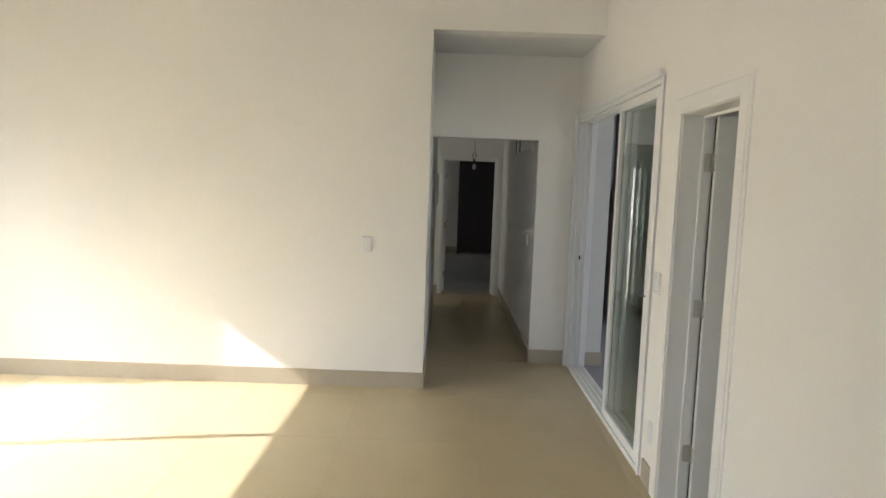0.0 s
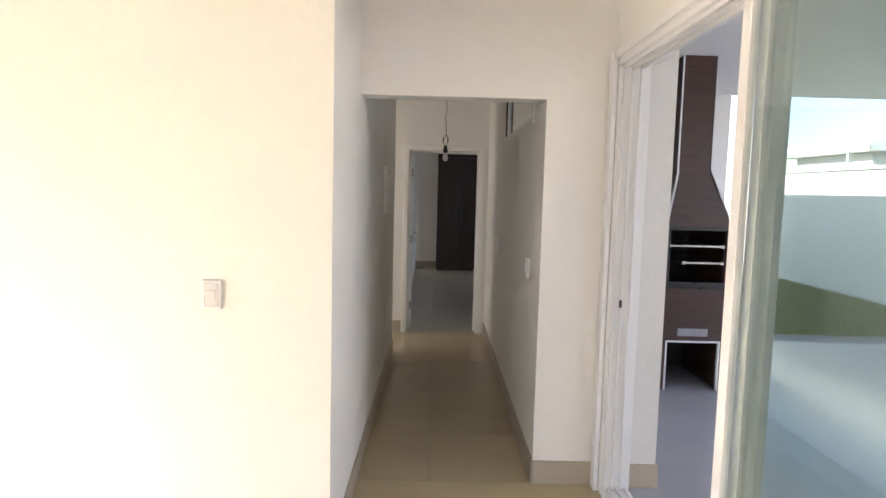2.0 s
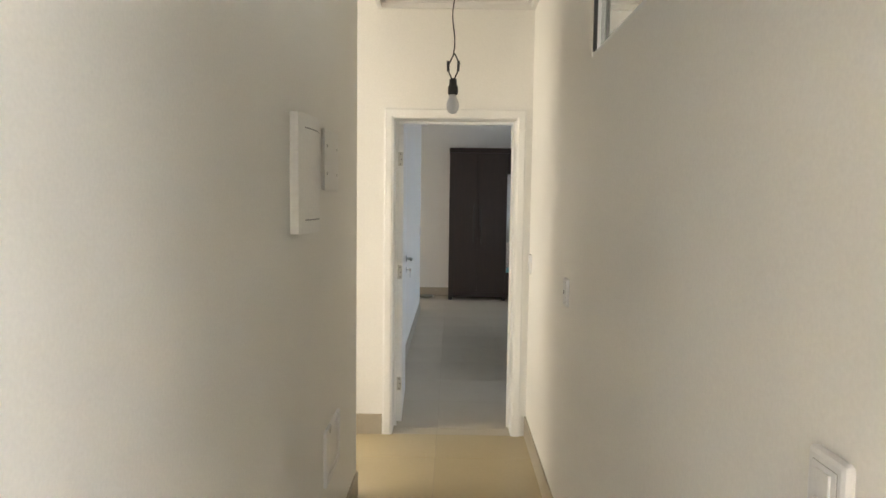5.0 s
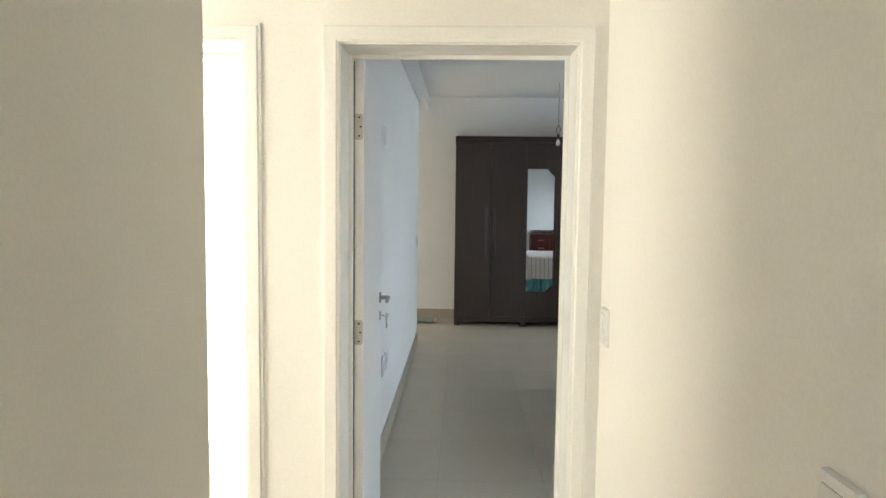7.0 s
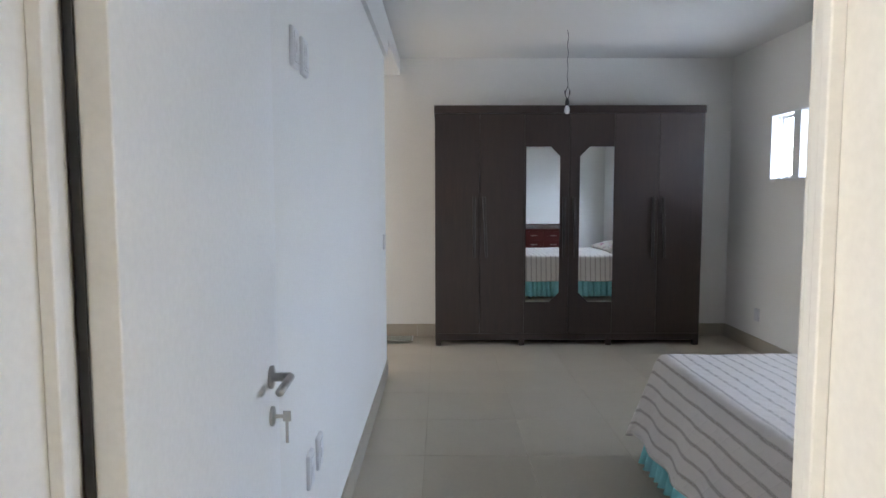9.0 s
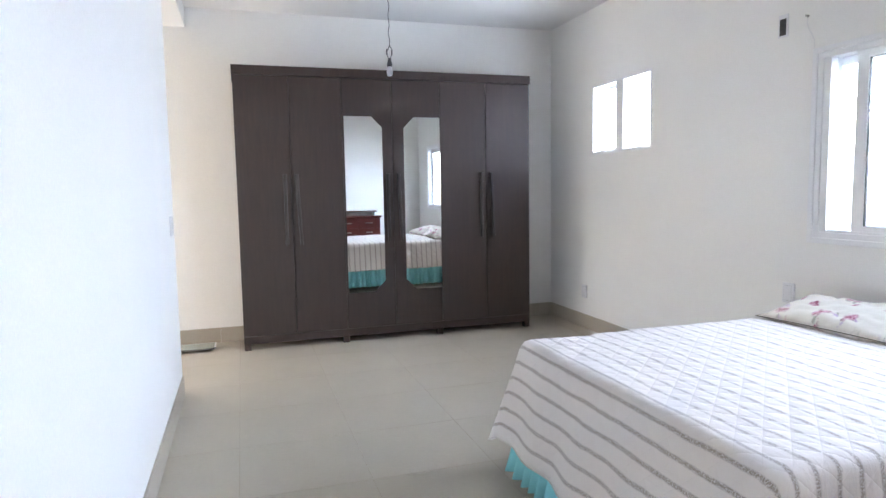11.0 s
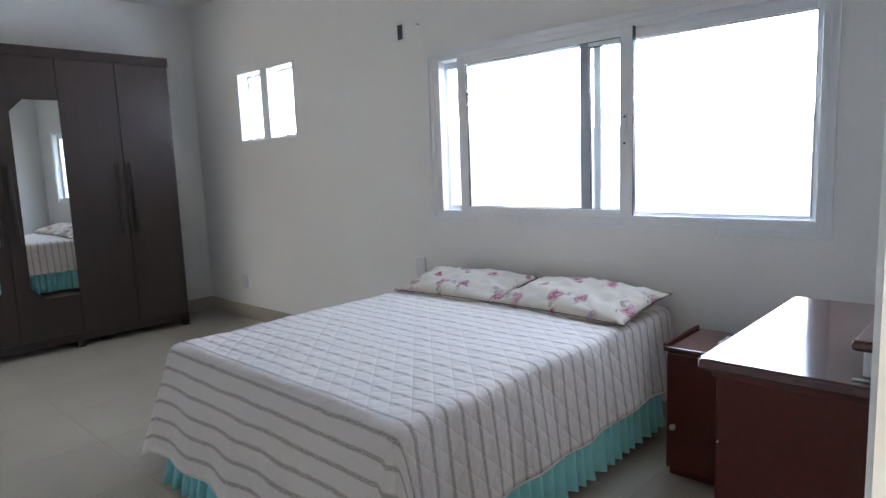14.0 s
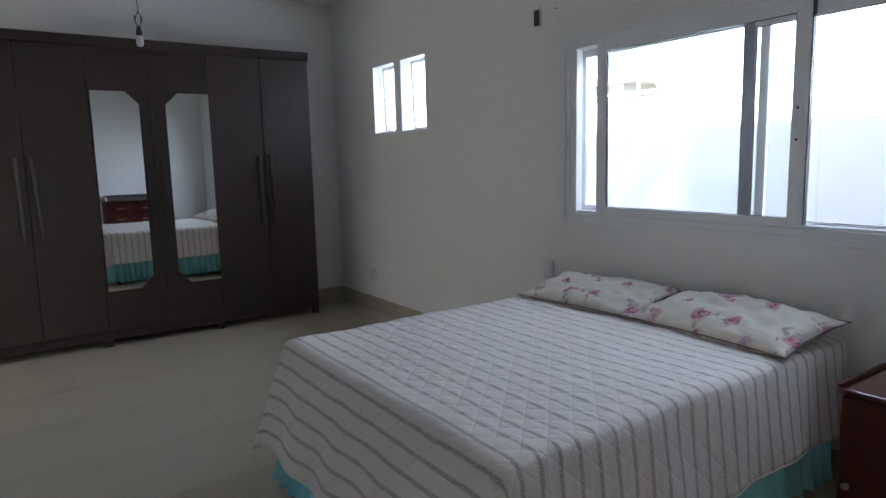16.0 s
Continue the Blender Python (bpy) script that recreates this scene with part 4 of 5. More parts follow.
# ---- bedroom ----
def wardrobe():
    x0, x1, y0, y1, top = 0.90, 3.570, 15.695, BY - 0.012, 2.40
    t = thing("wardrobe", ((x0 + x1) / 2, (y0 + y1) / 2, 0), "dark brown six-door wardrobe with two mirrors", "wardrobe")
    zb, zt = 0.125, 2.325
    part("side", box(x0, x0 + 0.022, y0 + 0.02, y1, 0.055, zt, 0.0015), WENGE, t)
    part("side", box(x1 - 0.022, x1, y0 + 0.02, y1, 0.055, zt, 0.0015), WENGE, t)
    part("back", box(x0 + 0.022, x1 - 0.022, y1 - 0.01, y1, zb, zt), WENGE, t)
    part("bottom_shelf", box(x0 + 0.022, x1 - 0.022, y0 + 0.022, y1 - 0.01, zb - 0.02, zb), WENGE, t)
    part("cornice", box(x0 - 0.006, x1 + 0.006, y0 - 0.012, y1, zt, top, 0.003), WENGE, t)
    part("plinth", box(x0, x1, y0 + 0.004, y0 + 0.022, 0.055, zb - 0.004, 0.002), WENGE, t)
    for x in (x0 + 0.03, x0 + 0.875, x0 + 1.755, x1 - 0.03):
        for y in (y0 + 0.03, y1 - 0.05):
            part("foot", box(x - 0.028, x + 0.028, y - 0.028, y + 0.028, 0, 0.056, 0.004), WENGE, t)
    dw = (x1 - x0) / 6
    for k in range(6):
        a, b = x0 + k * dw + 0.0022, x0 + (k + 1) * dw - 0.0022
        d = part("door", box(a, b, y0, y0 + 0.018, zb, zt - 0.004, 0.0018), WENGE, t)
        right_edge = k % 2 == 0
        hx = b - 0.052 if right_edge else a + 0.052
        lean = (0.0, -0.026, 0.0, -0.02, 0.0, -0.026)[k]
        up, low = hx + lean * 0.5, hx - lean * 0.5
        bm = prism([(low - 0.011, 0.90), (low + 0.011, 0.90), (up + 0.015, 1.50), (up - 0.015, 1.50)], "y", y0 - 0.042, y0 - 0.016)
        bmesh.ops.bevel(bm, geom=bm.edges[:], offset=0.005, segments=2, profile=0.5, affect="EDGES")
        for z, x in ((0.94, low), (1.46, up)):
            tube((x, y0 + 0.002, z), (x, y0 - 0.02, z), 0.008, bm)
        part("handle", bm, HANDLE, d, "long tapered dark bar handle")
        if k in (2, 3):
            mz0, mz1, c = 0.447, 1.998, 0.095
            if k == 2:
                ma, mb = 1.806, 2.142
                o = [(ma, mz0), (mb - c, mz0), (mb, mz0 + c), (mb, mz1 - c), (mb - c, mz1), (ma, mz1)]
            else:
                ma, mb = 2.338, 2.676
                o = [(ma + c, mz0), (mb, mz0), (mb, mz1), (ma + c, mz1), (ma, mz1 - c), (ma, mz0 + c)]
            part("mirror", prism(o, "y", y0 - 0.004, y0 - 0.0005), MIRROR, d, "tall mirror with two cut corners")


def bed():
    """A double bed with its head at the window wall."""
    hx, fx, ya, yb, top = 3.95, 2.14, 11.285, 12.80, 0.635
    t = thing("bed", ((hx + fx) / 2, (ya + yb) / 2, 0), "made double bed with a striped quilted bedspread", "bed")
    part("mattress", box(fx + 0.04, hx, ya + 0.03, yb - 0.03, 0.43, top - 0.02, 0.05, segments=3), CARCASS, t)
    part("base", box(fx + 0.12, hx, ya + 0.12, yb - 0.12, 0.10, 0.43, 0.01), CARCASS, t)
    for x in (fx + 0.13, hx - 0.08):
        for y in (ya + 0.12, yb - 0.12):
            part("leg", lathe([(0.022, 0), (0.026, 0.02), (0.03, 0.10)], (x, y, 0), 14), DARK_PLASTIC, t)
    # gathered valance round three sides
    path = []
    for (xa, y0), (xb, y1), (nx, ny) in (((hx, ya + 0.055), (fx + 0.06, ya + 0.055), (0, -1)), ((fx + 0.06, ya + 0.055), (fx + 0.06, yb - 0.055), (-1, 0)), ((fx + 0.06, yb - 0.055), (hx, yb - 0.055), (0, 1))):
        n = int(math.hypot(xb - xa, y1 - y0) / 0.0085)
        for i in range(n):
            f = i / n
            path.append((xa + (xb - xa) * f, y0 + (y1 - y0) * f, nx, ny))
    bm, rows, phase = bmesh.new(), [], 0.0
    for i, (x, y, nx, ny) in enumerate(path):
        phase += 0.72 + 0.5 * noise.noise((i * 0.06, 3, 1))
        s = math.sin(phase)
        col = []
        for k in range(6):
            f = k / 5
            o = (0.006 + 0.026 * f) * s + 0.012 * f + 0.012 * f * noise.noise((i * 0.02, f * 2, 7))
            z = 0.45 - 0.41 * f + (0.008 * noise.noise((i * 0.05, 9, 2)) if k == 5 else 0)
            o += (0.035 + 0.075 * f) if nx else 0.0
            col.append(bm.verts.new((x + nx * o, y + ny * o, z)))
        rows.append(col)
    for a, b in zip(rows, rows[1:]):
        for k in range(5):
            bm.faces.new((a[k], b[k], b[k + 1], a[k + 1]))
    v = part("bed_skirt", bm, TURQUOISE, t, "turquoise gathered cotton bed skirt", True)
    mod = v.modifiers.new("thickness", "SOLIDIFY")
    mod.thickness = 0.002
    # bedspread, a sheet of cloth laid over the mattress
    length, half = hx - fx, (yb - ya) / 2
    over, side = 0.478, 0.40
    nu, nv = 84, 96
    bm = bmesh.new()
    uv = bm.loops.layers.uv.new("cloth")
    grid, flat = [], []
    rad = 0.045
    yc = (ya + yb) / 2

    def hang(d, seed, flare=0.12):
        """Out and down for cloth that hangs d past an edge, over a rounded rim."""
        arc = rad * math.pi / 2
        if d <= 0:
            return 0.0, 0.0
        if d < arc:
            a = d / rad
            return rad * math.sin(a), rad * (1 - math.cos(a))
        r = d - arc
        return rad + flare * r + 0.009 * r / 0.4 * math.sin(seed * 19) + 0.010 * noise.noise((seed * 6, r * 3, 4)), rad + 0.985 * r
    for i in range(nu + 1):
        u = -0.02 + (length - rad + over + 0.02) * i / nu
        row, frow = [], []
        for j in range(nv + 1):
            w = (-half + rad - side) + (2 * half - 2 * rad + 2 * side) * j / nv
            du, dv = u - (length - rad), abs(w) - (half - rad)
            sy = 1 if w > 0 else -1
            ex, ey = min(u, length - rad), sy * min(abs(w), half - rad)
            if du > 0 and dv > 0:
                ang, tot = math.atan2(dv, du), max(du, dv) * (1 + 0.10 * math.sin(2 * math.atan2(dv, du)))
                o, dn = hang(tot, 3.1, 0.30 - 0.16 * math.sin(ang) ** 2)
                o += 0.05 * tot * math.sin(2 * ang) + 0.012 * tot / 0.4 * math.sin(ang * 9)
                px, py, pz = ex + o * math.cos(ang), ey + sy * o * math.sin(ang), -dn
            elif du > 0:
                o, dn = hang(du, w, 0.29)
                px, py, pz = ex + o, ey, -dn
            elif dv > 0:
                o, dn = hang(dv, u + 9 * sy)
                px, py, pz = ex, ey + sy * o, -dn
            else:
                px, py, pz = ex, ey, 0
            wr = 0.005 * noise.noise((u * 9, w * 5, 2)) + 0.009 * noise.noise((u * 2.2, w * 2.2, 5))
            row.append(bm.verts.new((hx - px, yc + py, max(0.012, top + 0.012 + pz + wr))))
            frow.append((u, w))
        grid.append(row)
        flat.append(frow)
    for i in range(nu):
        for j in range(nv):
            f = bm.faces.new((grid[i][j], grid[i + 1][j], grid[i + 1][j + 1], grid[i][j + 1]))
            for lp, (a, b) in zip(f.loops, ((i, j), (i + 1, j), (i + 1, j + 1), (i, j + 1))):
                lp[uv].uv = flat[a][b]
    grid_co = [[v.co.copy() for v in row] for row in grid]
    s = solid("bedspread", bm, QUILT, ((hx + fx) / 2, yc, top), "cream quilted bedspread with taupe woven stripes", "bedspread", smooth=True)
    hem = [grid_co[i][0] for i in range(nu + 1)] + [grid_co[nu][j] for j in range(1, nv + 1)] + [grid_co[i][nv] for i in range(nu - 1, -1, -1)]
    part("hem", sweep(hem, 0.0035, sides=6), HEM, s, "cream stitched hem", True)
    mod = s.modifiers.new("thickness", "SOLIDIFY")
    mod.thickness = 0.008
    mod.offset = -1


def pillow(at, rz, tilt, size, seed, label):
    lx, ly, h = size
    bm = bmesh.new()
    nx, ny = 26, 34
    sheets = []
    for s in (1, -1):
        rows = []
        for i in range(nx + 1):
            a = -1 + 2 * i / nx
            row = []
            for j in range(ny + 1):
                b = -1 + 2 * j / ny
                puff = max(0.0, (1 - abs(a) ** 2.6)) ** 0.62 * max(0.0, (1 - abs(b) ** 2.6)) ** 0.62
                pinch = 1 - 0.07 * (1 - abs(b) ** 2) * abs(a) ** 3
                pinchb = 1 - 0.07 * (1 - abs(a) ** 2) * abs(b) ** 3
                z = s * h / 2 * puff * (1 + 0.38 * noise.noise((a * 1.7 + seed, b * 1.9, 1))) + 0.019 * noise.noise((a * 3.6, b * 5.5, seed)) * (puff > 0.02)
                row.append(bm.verts.new((a * lx / 2 * pinch, b * ly / 2 * pinchb, z)))
            rows.append(row)
        sheets.append(rows)
        for i in range(nx):
            for j in range(ny):
                bm.faces.new((rows[i][j], rows[i + 1][j], rows[i + 1][j + 1], rows[i][j + 1]))
    bmesh.ops.remove_doubles(bm, verts=bm.verts[:], dist=0.0015)
    place = Matrix.Translation(at) @ Matrix.Rotation(radians(rz), 4, "Z") @ Matrix.Rotation(radians(tilt), 4, "Y")
    bm.transform(place)
    rim = [(a, -1) for a in range(nx + 1)] + [(nx, b) for b in range(ny + 1)] + [(a, -2) for a in range(nx, -1, -1)] + [(0, b) for b in range(ny, -1, -1)]
    pts = []
    for a, b in rim:
        a, b = a, {-1: 0, -2: ny}.get(b, b)
        u, v = -1 + 2 * a / nx, -1 + 2 * b / ny
        p = Vector((u * lx / 2 * (1 - 0.07 * (1 - v * v) * abs(u) ** 3), v * ly / 2 * (1 - 0.07 * (1 - u * u) * abs(v) ** 3), 0))
        p = place @ p
        if not pts or (p - pts[-1]).length > 0.004:
            pts.append(p)
    ob = solid("pillow", bm, FLORAL, at, label, "pillow", "pillows on the bed", smooth=True)
    part("piping", sweep(pts, 0.0024, sides=6), PIPING, ob, "thin dark piping", True)
    return ob


wardrobe()
bed()
pillow((3.72, 12.405, 0.692), 4, -9, (0.42, 0.74, 0.128), 1.0, "floral cotton pillow with pink roses")
pillow((3.72, 11.655, 0.697), -4, -9, (0.44, 0.78, 0.136), 4.0, "larger floral cotton pillow with pink roses")


def nightstand():
    x0, x1, y0, y1, top = 3.55, 3.915, 10.76, 11.135, 0.59
    t = thing("nightstand", ((x0 + x1) / 2, (y0 + y1) / 2, 0), "glossy red mahogany nightstand with one door", "nightstand")
    part("body", box(x0 + 0.02, x1, y0 + 0.012, y1 - 0.012, 0.03, top - 0.03, 0.003), MAHOGANY, t)
    part("top", box(x0 - 0.004, x1, y0, y1, top - 0.03, top - 0.008, 0.006), MAHOGANY_TOP, t)
    part("rim", box(x0 - 0.004, x1, y1 - 0.014, y1, top - 0.008, top + 0.006, 0.003), MAHOGANY, t)
    part("rim", box(x0 - 0.004, x1, y0, y0 + 0.014, top - 0.008, top + 0.006, 0.003), MAHOGANY, t)
    part("plinth", box(x0 + 0.03, x1, y0 + 0.02, y1 - 0.02, 0, 0.03), MAHOGANY, t)
    d = part("door", box(x0, x0 + 0.02, y0 + 0.016, y1 - 0.016, 0.04, 0.55, 0.003), MAHOGANY, t)
    bm = lathe([(0.006, 0), (0.006, 0.012), (0.013, 0.016), (0.013, 0.024), (0.004, 0.028)], (0, 0, 0), 16)
    bm.transform(Matrix.Translation((x0, 11.085, 0.235)) @ Matrix.Rotation(radians(-90), 4, "Y"))
    part("knob", bm, STEEL, d, "small round steel knob", True)
    remote = thing("remote_control", (3.72, 10.93, top - 0.008), "small pale remote control on the nightstand", "remote control")
    part("case", box(3.66, 3.78, 10.91, 10.95, top - 0.0075, top + 0.012, 0.006), PLASTIC, remote)
    part("keys", box(3.68, 3.74, 10.918, 10.942, top + 0.011, top + 0.014, 0.001), LABEL_GREY, remote)


def dresser():
    x0, x1, y0, y1, top = 2.416, 3.22, DY1 + 0.012, 10.558, 0.925
    t = thing("dresser", ((x0 + x1) / 2, (y0 + y1) / 2, 0), "polished red mahogany dresser with chrome drawer pulls", "dresser")
    outline = [(x0, y0), (x1, y0), (x1, y1 - 0.012), (x1 - 0.012, y1), (x0 + 0.012, y1), (x0, y1 - 0.012)]
    bm = prism(outline, "z", top - 0.026, top)
    bmesh.ops.bevel(bm, geom=bm.edges[:], offset=0.007, segments=3, profile=0.5, affect="EDGES")
    part("top", bm, MAHOGANY_TOP, t)
    part("side", box(x0 + 0.028, x0 + 0.048, y0, y1 - 0.045, 0.0, top - 0.03, 0.002), MAHOGANY, t)
    part("side", box(x1 - 0.048, x1 - 0.028, y0, y1 - 0.045, 0.0, top - 0.03, 0.002), MAHOGANY, t)
    part("rail", box(x0 + 0.02, x1 - 0.02, y0, y1 - 0.03, top - 0.044, top - 0.0265, 0.003), MAHOGANY, t)
    part("body", box(x0 + 0.048, x1 - 0.048, y0, y1 - 0.05, 0.06, top - 0.045), MAHOGANY, t)
    part("plinth", box(x0 + 0.05, x1 - 0.05, y0 + 0.01, y1 - 0.07, 0, 0.06), MAHOGANY, t)
    n, z0 = 5, 0.07
    hgt = (top - 0.05 - z0) / n
    for k in range(n):
        for a, b in ((x0 + 0.05, (x0 + x1) / 2 - 0.002), ((x0 + x1) / 2 + 0.002, x1 - 0.05)):
            d = part("drawer", box(a, b, y1 - 0.05, y1 - 0.03, z0 + k * hgt + 0.003, z0 + (k + 1) * hgt - 0.003, 0.003), MAHOGANY, t)
            c, z = (a + b) / 2, z0 + (k + 0.55) * hgt
            bm = sweep([(c - 0.055, y1 - 0.031, z), (c - 0.05, y1 - 0.012, z), (c + 0.05, y1 - 0.012, z), (c + 0.055, y1 - 0.031, z)], 0.006, sides=8)
            part("drawer_pull", bm, STEEL, d, "chrome bow pull")
    # dressing-mirror foot with its small shelf
    m = thing("dressing_mirror_stand", ((x0 + 0.2), y0 + 0.05, top), "mahogany shelf of a mirror stand on the dresser", "mirror stand")
    part("shelf", box(x0 + 0.05, x1 - 0.03, y0 + 0.005, y0 + 0.205, top + 0.055, top + 0.078, 0.009, segments=3), MAHOGANY_TOP, m)
    for a, b in ((x0 + 0.07, x0 + 0.09), (x1 - 0.07, x1 - 0.05)):
        part("support", box(a, b, y0 + 0.02, y0 + 0.185, top, top + 0.056, 0.002), PLASTIC, m)
    part("back_panel", box(x0 + 0.09, x1 - 0.07, y0 + 0.012, y0 + 0.02, top, top + 0.056), PLASTIC, m)
    k = thing("key_ring", (x0 + 0.04, y0 + 0.17, top), "two steel keys lying on the dresser", "keys")
    bm = sweep([(x0 + 0.05 + 0.016 * math.cos(a / 12 * 6.3), y0 + 0.115 + 0.016 * math.sin(a / 12 * 6.3), top + 0.003) for a in range(13)], 0.0015, sides=6)
    part("ring", bm, STEEL, k)
    for s in (0.0, 0.022):
        part("key", box(x0 + 0.03, x0 + 0.042, y0 + 0.135 + s, y0 + 0.175 + s, top + 0.001, top + 0.004, 0.001), STEEL, k)


nightstand()
dresser()
for k in range(3):
    solid("tile_strip", box(0.10 + 0.02 * k, 0.66 - 0.012 * k, 15.90 - 0.06 * k, 16.10 - 0.06 * k, 0.002 + 0.012 * k, 0.012 + 0.012 * k, 0.001), PALE_STRIP if k else PLASTIC, (0.35, 15.98, 0), "loose cut porcelain strip stacked on the floor", "tile strip", "stack of cut strips")


# ---- patio and garden ----
ground = solid("ground", box(-400, 400, -400, 400, -0.5, -0.21), EARTH, (0, 0, -0.5), "bare earth reaching to the horizon", "ground", kind="structure")
solid("pavement", box(RX + 0.15, 5.20, 3.60, 9.83, -0.20, -0.012), GROUT, (3, 6, -0.2), "concrete base of the tiled patio", "pavement", kind="structure")
solid("trim_patio_edge", box(4.10, 8.2, 9.83, 10.23, -0.2, -0.01, 0.004), SLATE, (6, 10, -0.2), "dark stone border between patio and lawn", "border", kind="structure")
solid("pavement_outer", box(5.20, 8.2, 3.6, 9.83, -0.20, -0.012), PATIO_TILE, (6.7, 6.7, -0.2), "pale tiled paving beyond the roof", "pavement", kind="structure")
solid("lawn_bed", box(4.10, 8.2, 10.23, 30.0, -0.2, -0.02), SOIL, (6.2, 20, -0.2), "green lawn soil under the grass", "lawn", kind="structure")
wall("wall_garden", "x", 8.2, 8.4, 0.0, 30.0, -0.2, 2.2, mat=RENDER, label="white rendered garden boundary wall")
wall("wall_garden_end", "y", 30.0, 30.2, 4.0, 8.4, -0.2, 2.2, mat=RENDER, label="white rendered wall at the end of the garden")
solid("wall_coping", box(8.16, 8.44, 0.0, 30.2, 2.2, 2.25, 0.008), RENDER, (8.3, 15, 2.2), "flat coping on the garden wall", "coping", kind="structure")


def lawn():
    rnd = random.Random(2)
    verts, faces = [], []
    for _ in range(26000):
        y = 10.24 + (rnd.random() ** 1.6) * 9.5
        x = 4.12 + rnd.random() * 4.05
        h, a, w = 0.035 + 0.04 * rnd.random(), rnd.random() * 6.283, 0.006 + 0.006 * (y - 10) / 8
        dx, dy, lx, ly = math.cos(a) * w, math.sin(a) * w, rnd.gauss(0, 0.02), rnd.gauss(0, 0.02)
        n = len(verts)
        verts += [(x - dx, y - dy, -0.022), (x + dx, y + dy, -0.022), (x + lx, y + ly, h - 0.02)]
        faces.append((n, n + 1, n + 2))
    me = bpy.data.meshes.new("grass")
    me.from_pydata(verts, [], faces)
    me.materials.append(GRASS)
    tagged(new("grass", me), "short green lawn grass in sunlight", "grass", kind="stuff")


lawn()


def barbecue():
    x0, x1, y0, y1, top = 2.815, 3.37, 7.85, 8.748, 2.81
    t = thing("barbecue", ((x0 + x1) / 2, (y0 + y1) / 2, 0), "built-in barbecue clad in dark brown wood-look tile", "barbecue")
    part("cladding", box(x0 + 0.012, x1 - 0.012, y0, y0 + 0.03, 0.418, 0.878, 0.002), GRILL_WOOD, t)
    for a, b in ((x0 + 0.012, 2.858), (3.325, x1 - 0.012)):
        part("cladding", box(a, b, y0, y0 + 0.03, 0.0, 0.414, 0.002), GRILL_WOOD, t)
    part("side", box(x1 - 0.05, x1, y0 + 0.03, y1, 0.0, 1.40, 0.002), GRILL_WOOD, t)
    part("side", box(x0, x0 + 0.05, y0 + 0.03, y1, 0.0, 1.40, 0.002), GRILL_WOOD, t)
    for a, b, z0, z1 in ((x1 - 0.011, x1 + 0.004, 0.0, 0.87), (x0 - 0.004, x0 + 0.011, 0.0, 0.87), (3.310, 3.324, 0.0, 0.43), (2.859, 2.873, 0.0, 0.43), (2.873, 3.310, 0.414, 0.43)):
        part("edge_strip", box(a, b, y0 - 0.004, y0 + 0.03, z0, z1, 0.001), ALUMINIUM, t)
    part("back", box(x0 + 0.05, x1 - 0.05, y1 - 0.1, y1, 0.0, 1.40), FIREBRICK, t)
    part("hearth", box(x0 + 0.05, x1 - 0.05, y0 + 0.03, y1 - 0.1, 0.74, 0.84), FIREBRICK, t)
    part("counter", box(x0 - 0.004, x1 + 0.008, y0 - 0.012, y0 + 0.12, 0.878, 0.90, 0.003), BLACK_METAL, t)
    fr = part("firebox_frame", frame_ring("y", y0 - 0.008, y0 + 0.03, x0 - 0.002, x1 + 0.006, 0.90, 1.405, 0.035, 0.003), BLACK_METAL, t)
    for z, a, b in ((1.238, 2.835, 3.312), (1.096, 2.967, 3.312)):
        g = part("spit_rail", box(a, b, y0 + 0.02, y0 + 0.04, z - 0.008, z + 0.008, 0.002), STEEL, t, "steel skewer rail")
        for x in (a + 0.012, b - 0.012):
            part("knob", tube((x, y0 + 0.005, z), (x, y0 + 0.03, z), 0.014), STEEL, g)
        for k in range(5):
            x = a + 0.05 + k * (b - a - 0.1) / 4
            part("bar", tube((x, y0 + 0.04, z), (x, y1 - 0.11, z), 0.004, sides=6), STEEL, g)
    ha, hb, hz = 2.885, 3.165, 1.868
    bm = bmesh.new()
    low = [bm.verts.new(p) for p in ((x0, y0, 1.405), (x1, y0, 1.405), (x1, y1, 1.405), (x0, y1, 1.405))]
    high = [bm.verts.new(p) for p in ((ha, y0 + 0.02, hz), (hb, y0 + 0.02, hz), (hb, y1, hz), (ha, y1, hz))]
    bm.faces.new(low)
    bm.faces.new(high)
    for i in range(4):
        bm.faces.new((low[i], low[(i + 1) % 4], high[(i + 1) % 4], high[i]))
    part("hood", bm, GRILL_WOOD, t)
    part("chimney", box(ha, hb, y0 + 0.02, y1, hz, top, 0.002), GRILL_WOOD, t)
    for xa, xb, s in ((x1, hb, 1), (x0, ha, -1)):
        part("edge_strip", prism([(xa - s * 0.006, 1.405), (xa + s * 0.005, 1.405), (xb + s * 0.005, hz), (xb - s * 0.006, hz)], "y", y0 - 0.003, y0 + 0.021), ALUMINIUM, t)
        a, b = sorted((xb - s * 0.006, xb + s * 0.005))
        part("edge_strip", box(a, b, y0 + 0.013, y0 + 0.03, hz, top), ALUMINIUM, t)
    part("name_plate", box(2.955, 3.213, y0 - 0.005, y0 + 0.001, 0.47, 0.535, 0.001), LABEL_GREY, t, "small grey plate")


barbecue()
lamp = thing("ceiling_lamp_base", (3.60, 8.05, 2.81), "white square flush ceiling lamp on the patio", "ceiling lamp")
part("frame", box(3.51, 3.69, 7.96, 8.14, 2.79, 2.812, 0.006), PLASTIC, lamp)
part("diffuser", box(3.525, 3.675, 7.975, 8.125, 2.786, 2.794, 0.003), ALUMINIUM, lamp, "white square diffuser, unlit")


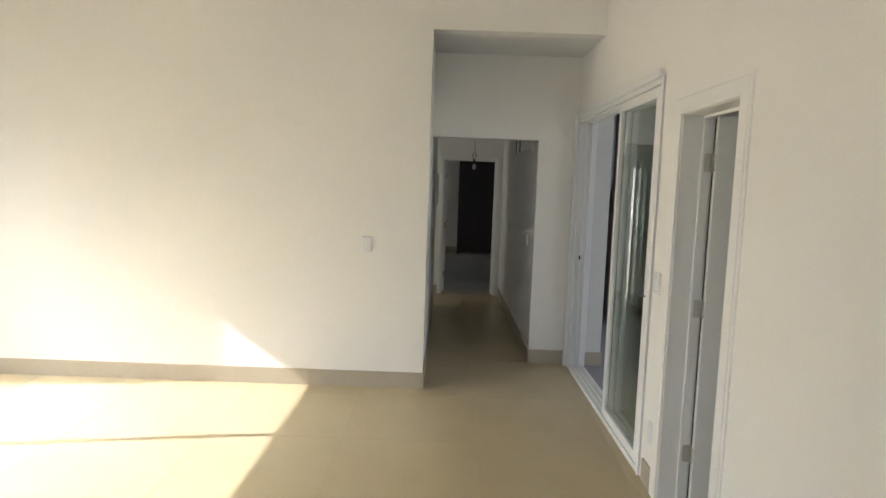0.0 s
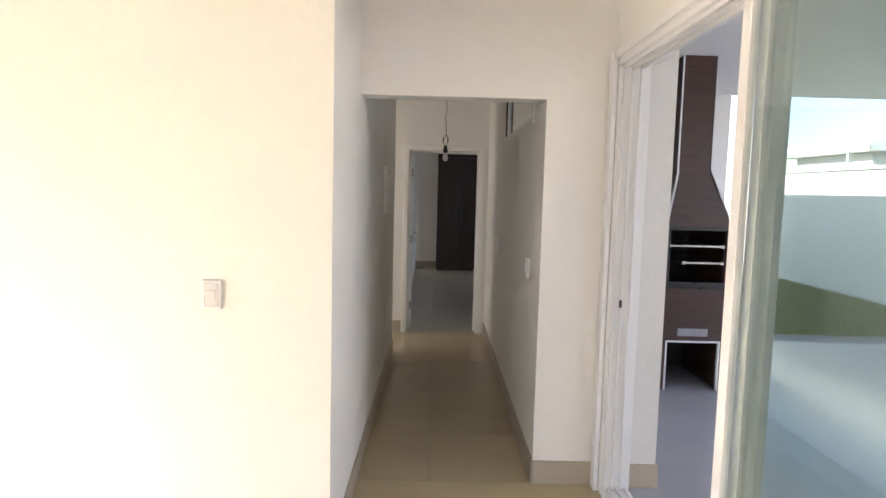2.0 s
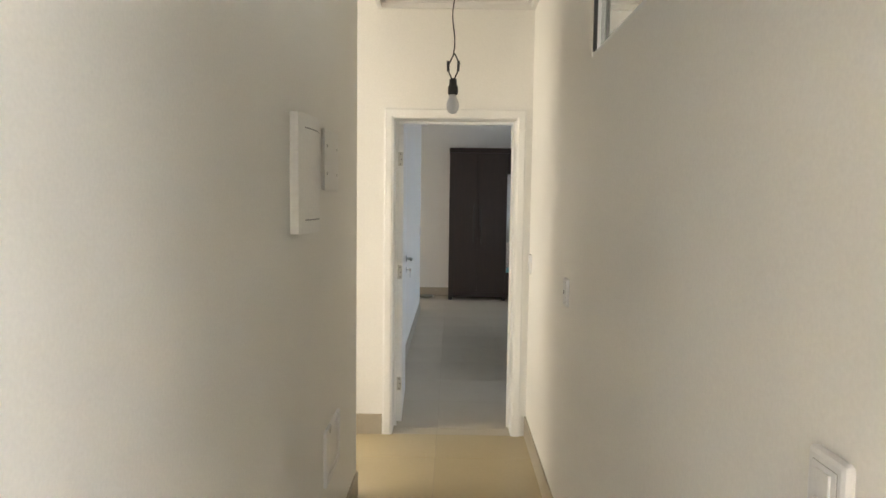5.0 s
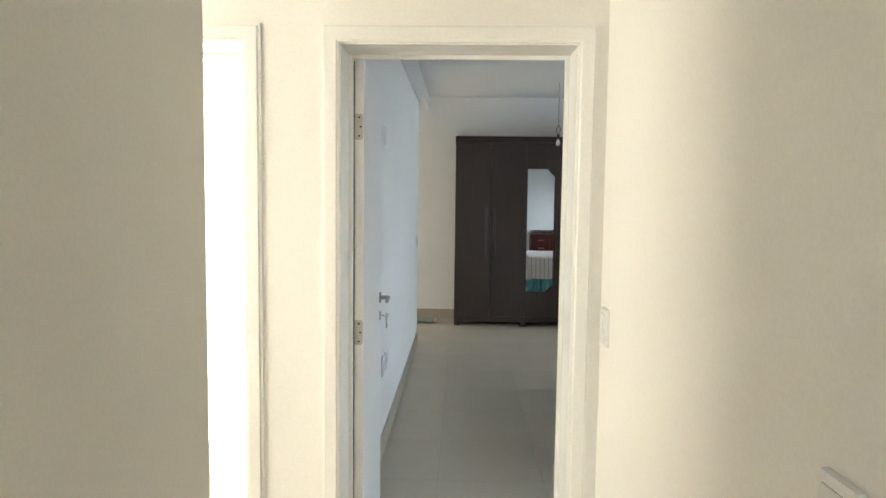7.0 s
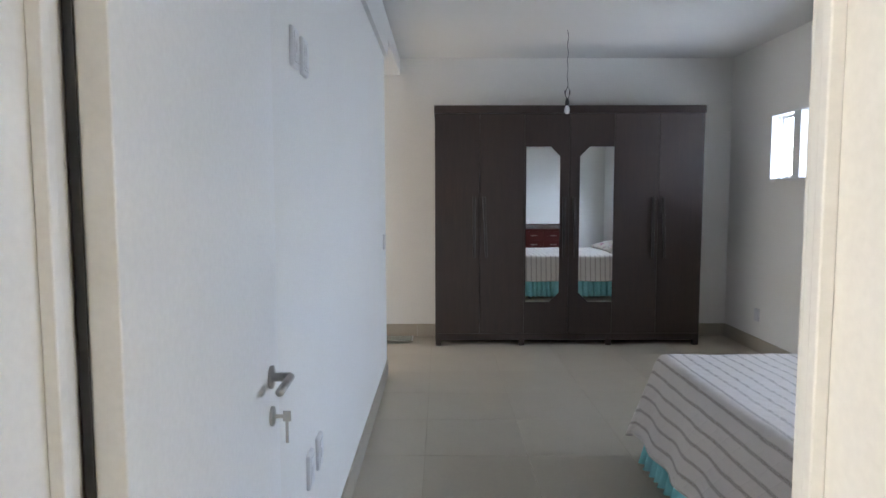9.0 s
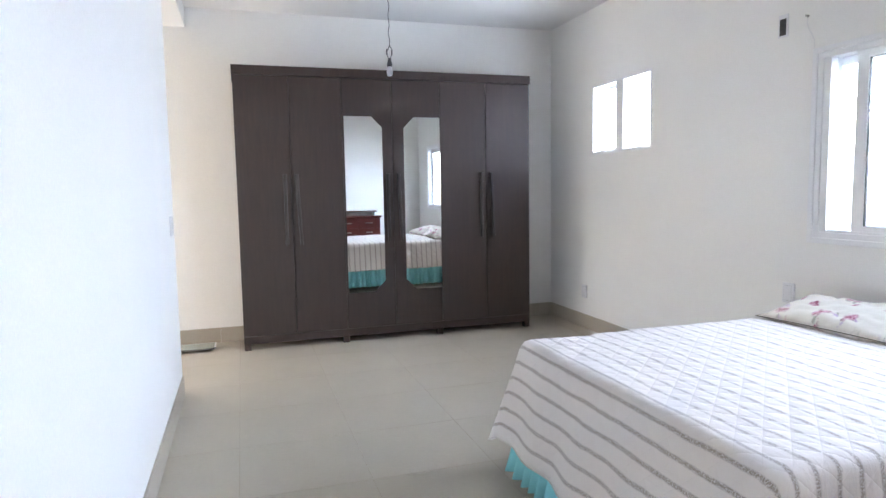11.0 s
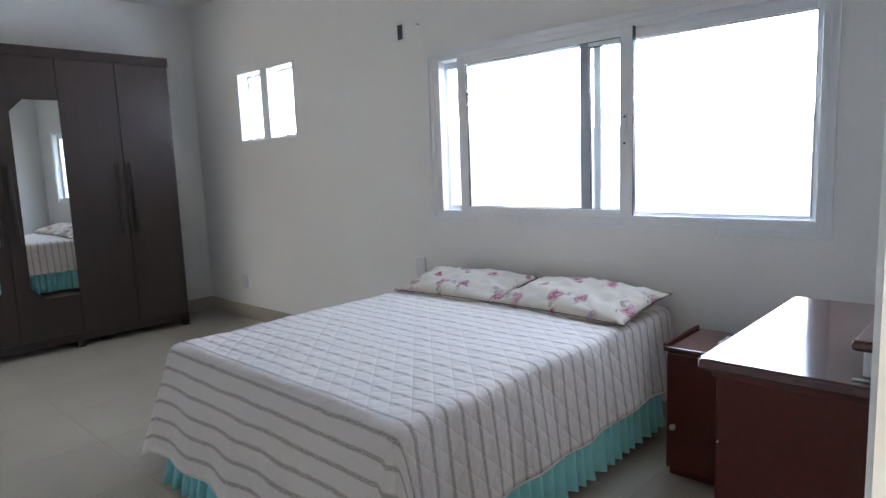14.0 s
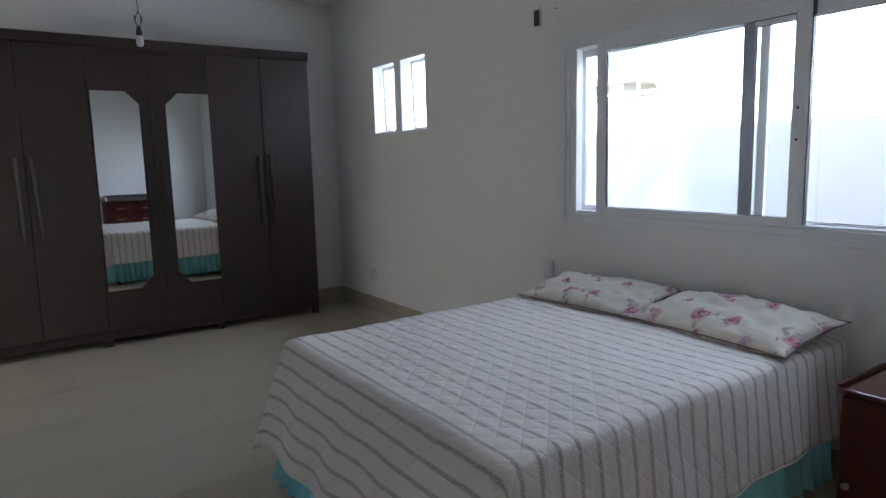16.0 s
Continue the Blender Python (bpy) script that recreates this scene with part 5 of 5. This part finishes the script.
def neighbour(x, y, w, d, h, eave, label):
    t = thing("house", (x, y, -0.2), label, "house")
    part("wall", box(x - w / 2, x + w / 2, y - d / 2, y + d / 2, -0.2, h), RENDER, t)
    part("roof", box(x - w / 2 - eave, x + w / 2 + eave, y - d / 2 - eave, y + d / 2 + eave, h, h + 0.28, 0.02), RENDER, t)
    part("fascia", box(x - w / 2 - eave - 0.01, x - w / 2 - eave + 0.03, y - d / 2 - eave, y + d / 2 + eave, h + 0.04, h + 0.16), ROOF, t)
    win = part("window", frame_ring("x", x - w / 2 - 0.03, x - w / 2 + 0.02, y - 0.8, y + 0.8, h - 1.2, h - 0.5, 0.06), ALUMINIUM, t)
    part("pane", box(x - w / 2 - 0.01, x - w / 2, y - 0.74, y + 0.74, h - 1.14, h - 0.56), BLACK_METAL, win)


neighbour(15.0, 21.3, 5.0, 3.6, 2.98, 0.35, "white flat-roofed house beyond the garden wall")
neighbour(16.0, 8.5, 6.0, 8.0, 2.9, 0.5, "white neighbouring house with flat roof")
solid("mast", tube((10.6, 17.6, -0.2), (10.6, 17.6, 3.05), 0.03), RENDER, (10.6, 17.6, -0.2), "thin white mast behind the garden wall", "mast")


# ---- tiles ----
def tile_mesh(name, w, d, mat, gap=0.0011):
    """One porcelain tile with eased edges, its top at zero."""
    bm = bmesh.new()
    box(gap, w - gap, gap, d - gap, -0.006, 0.0, bm=bm)
    top = [e for e in bm.edges if all(v.co.z > -0.001 for v in e.verts)]
    bmesh.ops.bevel(bm, geom=top, offset=0.0008, segments=1, affect="EDGES")
    bmesh.ops.recalc_face_normals(bm, faces=bm.faces[:])
    me = bpy.data.meshes.new(name)
    bm.to_mesh(me)
    bm.free()
    me.materials.append(mat)
    return me


def lay(parent, xs, ys, mat, z=0.0, inside=None):
    """Tiles between the joint lines xs and ys; alike tiles share one mesh."""
    meshes = {}
    base = ORIGIN[parent]
    for xa, xb in zip(xs, xs[1:]):
        for ya, yb in zip(ys, ys[1:]):
            if inside and not inside((xa + xb) / 2, (ya + yb) / 2):
                continue
            key = (round(xb - xa, 3), round(yb - ya, 3))
            if key not in meshes:
                meshes[key] = tile_mesh("tile", *key, mat)
            ob = new("tile", meshes[key])
            ob.parent = parent
            ob.location = (xa - base.x, ya - base.y, z - base.z)


def joints(a, b, first, step):
    out = [a]
    k = math.ceil((a - first) / step)
    while first + k * step < b - 0.02:
        if first + k * step > a + 0.02:
            out.append(first + k * step)
        k += 1
    return out + [b]


TILE = 0.90
lay(slab, joints(GX, SX, -0.035, TILE), joints(-3.0, 6.04, 4.95, TILE), PORCELAIN)
lay(slab, joints(LX - 0.13, RX, 0.865, TILE), joints(6.04, DY0, 6.75, TILE), PORCELAIN)
lay(slab, joints(-1.6, LX - 0.13, 0.0, TILE), joints(8.946, DY0, 6.75, TILE), PORCELAIN)
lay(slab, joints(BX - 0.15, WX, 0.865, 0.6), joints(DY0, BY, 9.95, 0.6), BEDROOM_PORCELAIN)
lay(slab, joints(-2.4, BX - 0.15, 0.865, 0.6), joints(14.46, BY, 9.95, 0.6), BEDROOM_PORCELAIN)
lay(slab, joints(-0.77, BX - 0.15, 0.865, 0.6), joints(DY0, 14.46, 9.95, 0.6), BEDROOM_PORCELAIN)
lay(slab, joints(SX, 4.05, 0.865, TILE), joints(-3.0, 3.45, 4.95, TILE), PORCELAIN)
patio = bpy.data.objects["pavement"]
lay(patio, joints(SX + 0.16, 5.20, 3.05, 0.9), joints(3.60, 9.83, 6.35, 0.9), PATIO_TILE, z=-0.001)
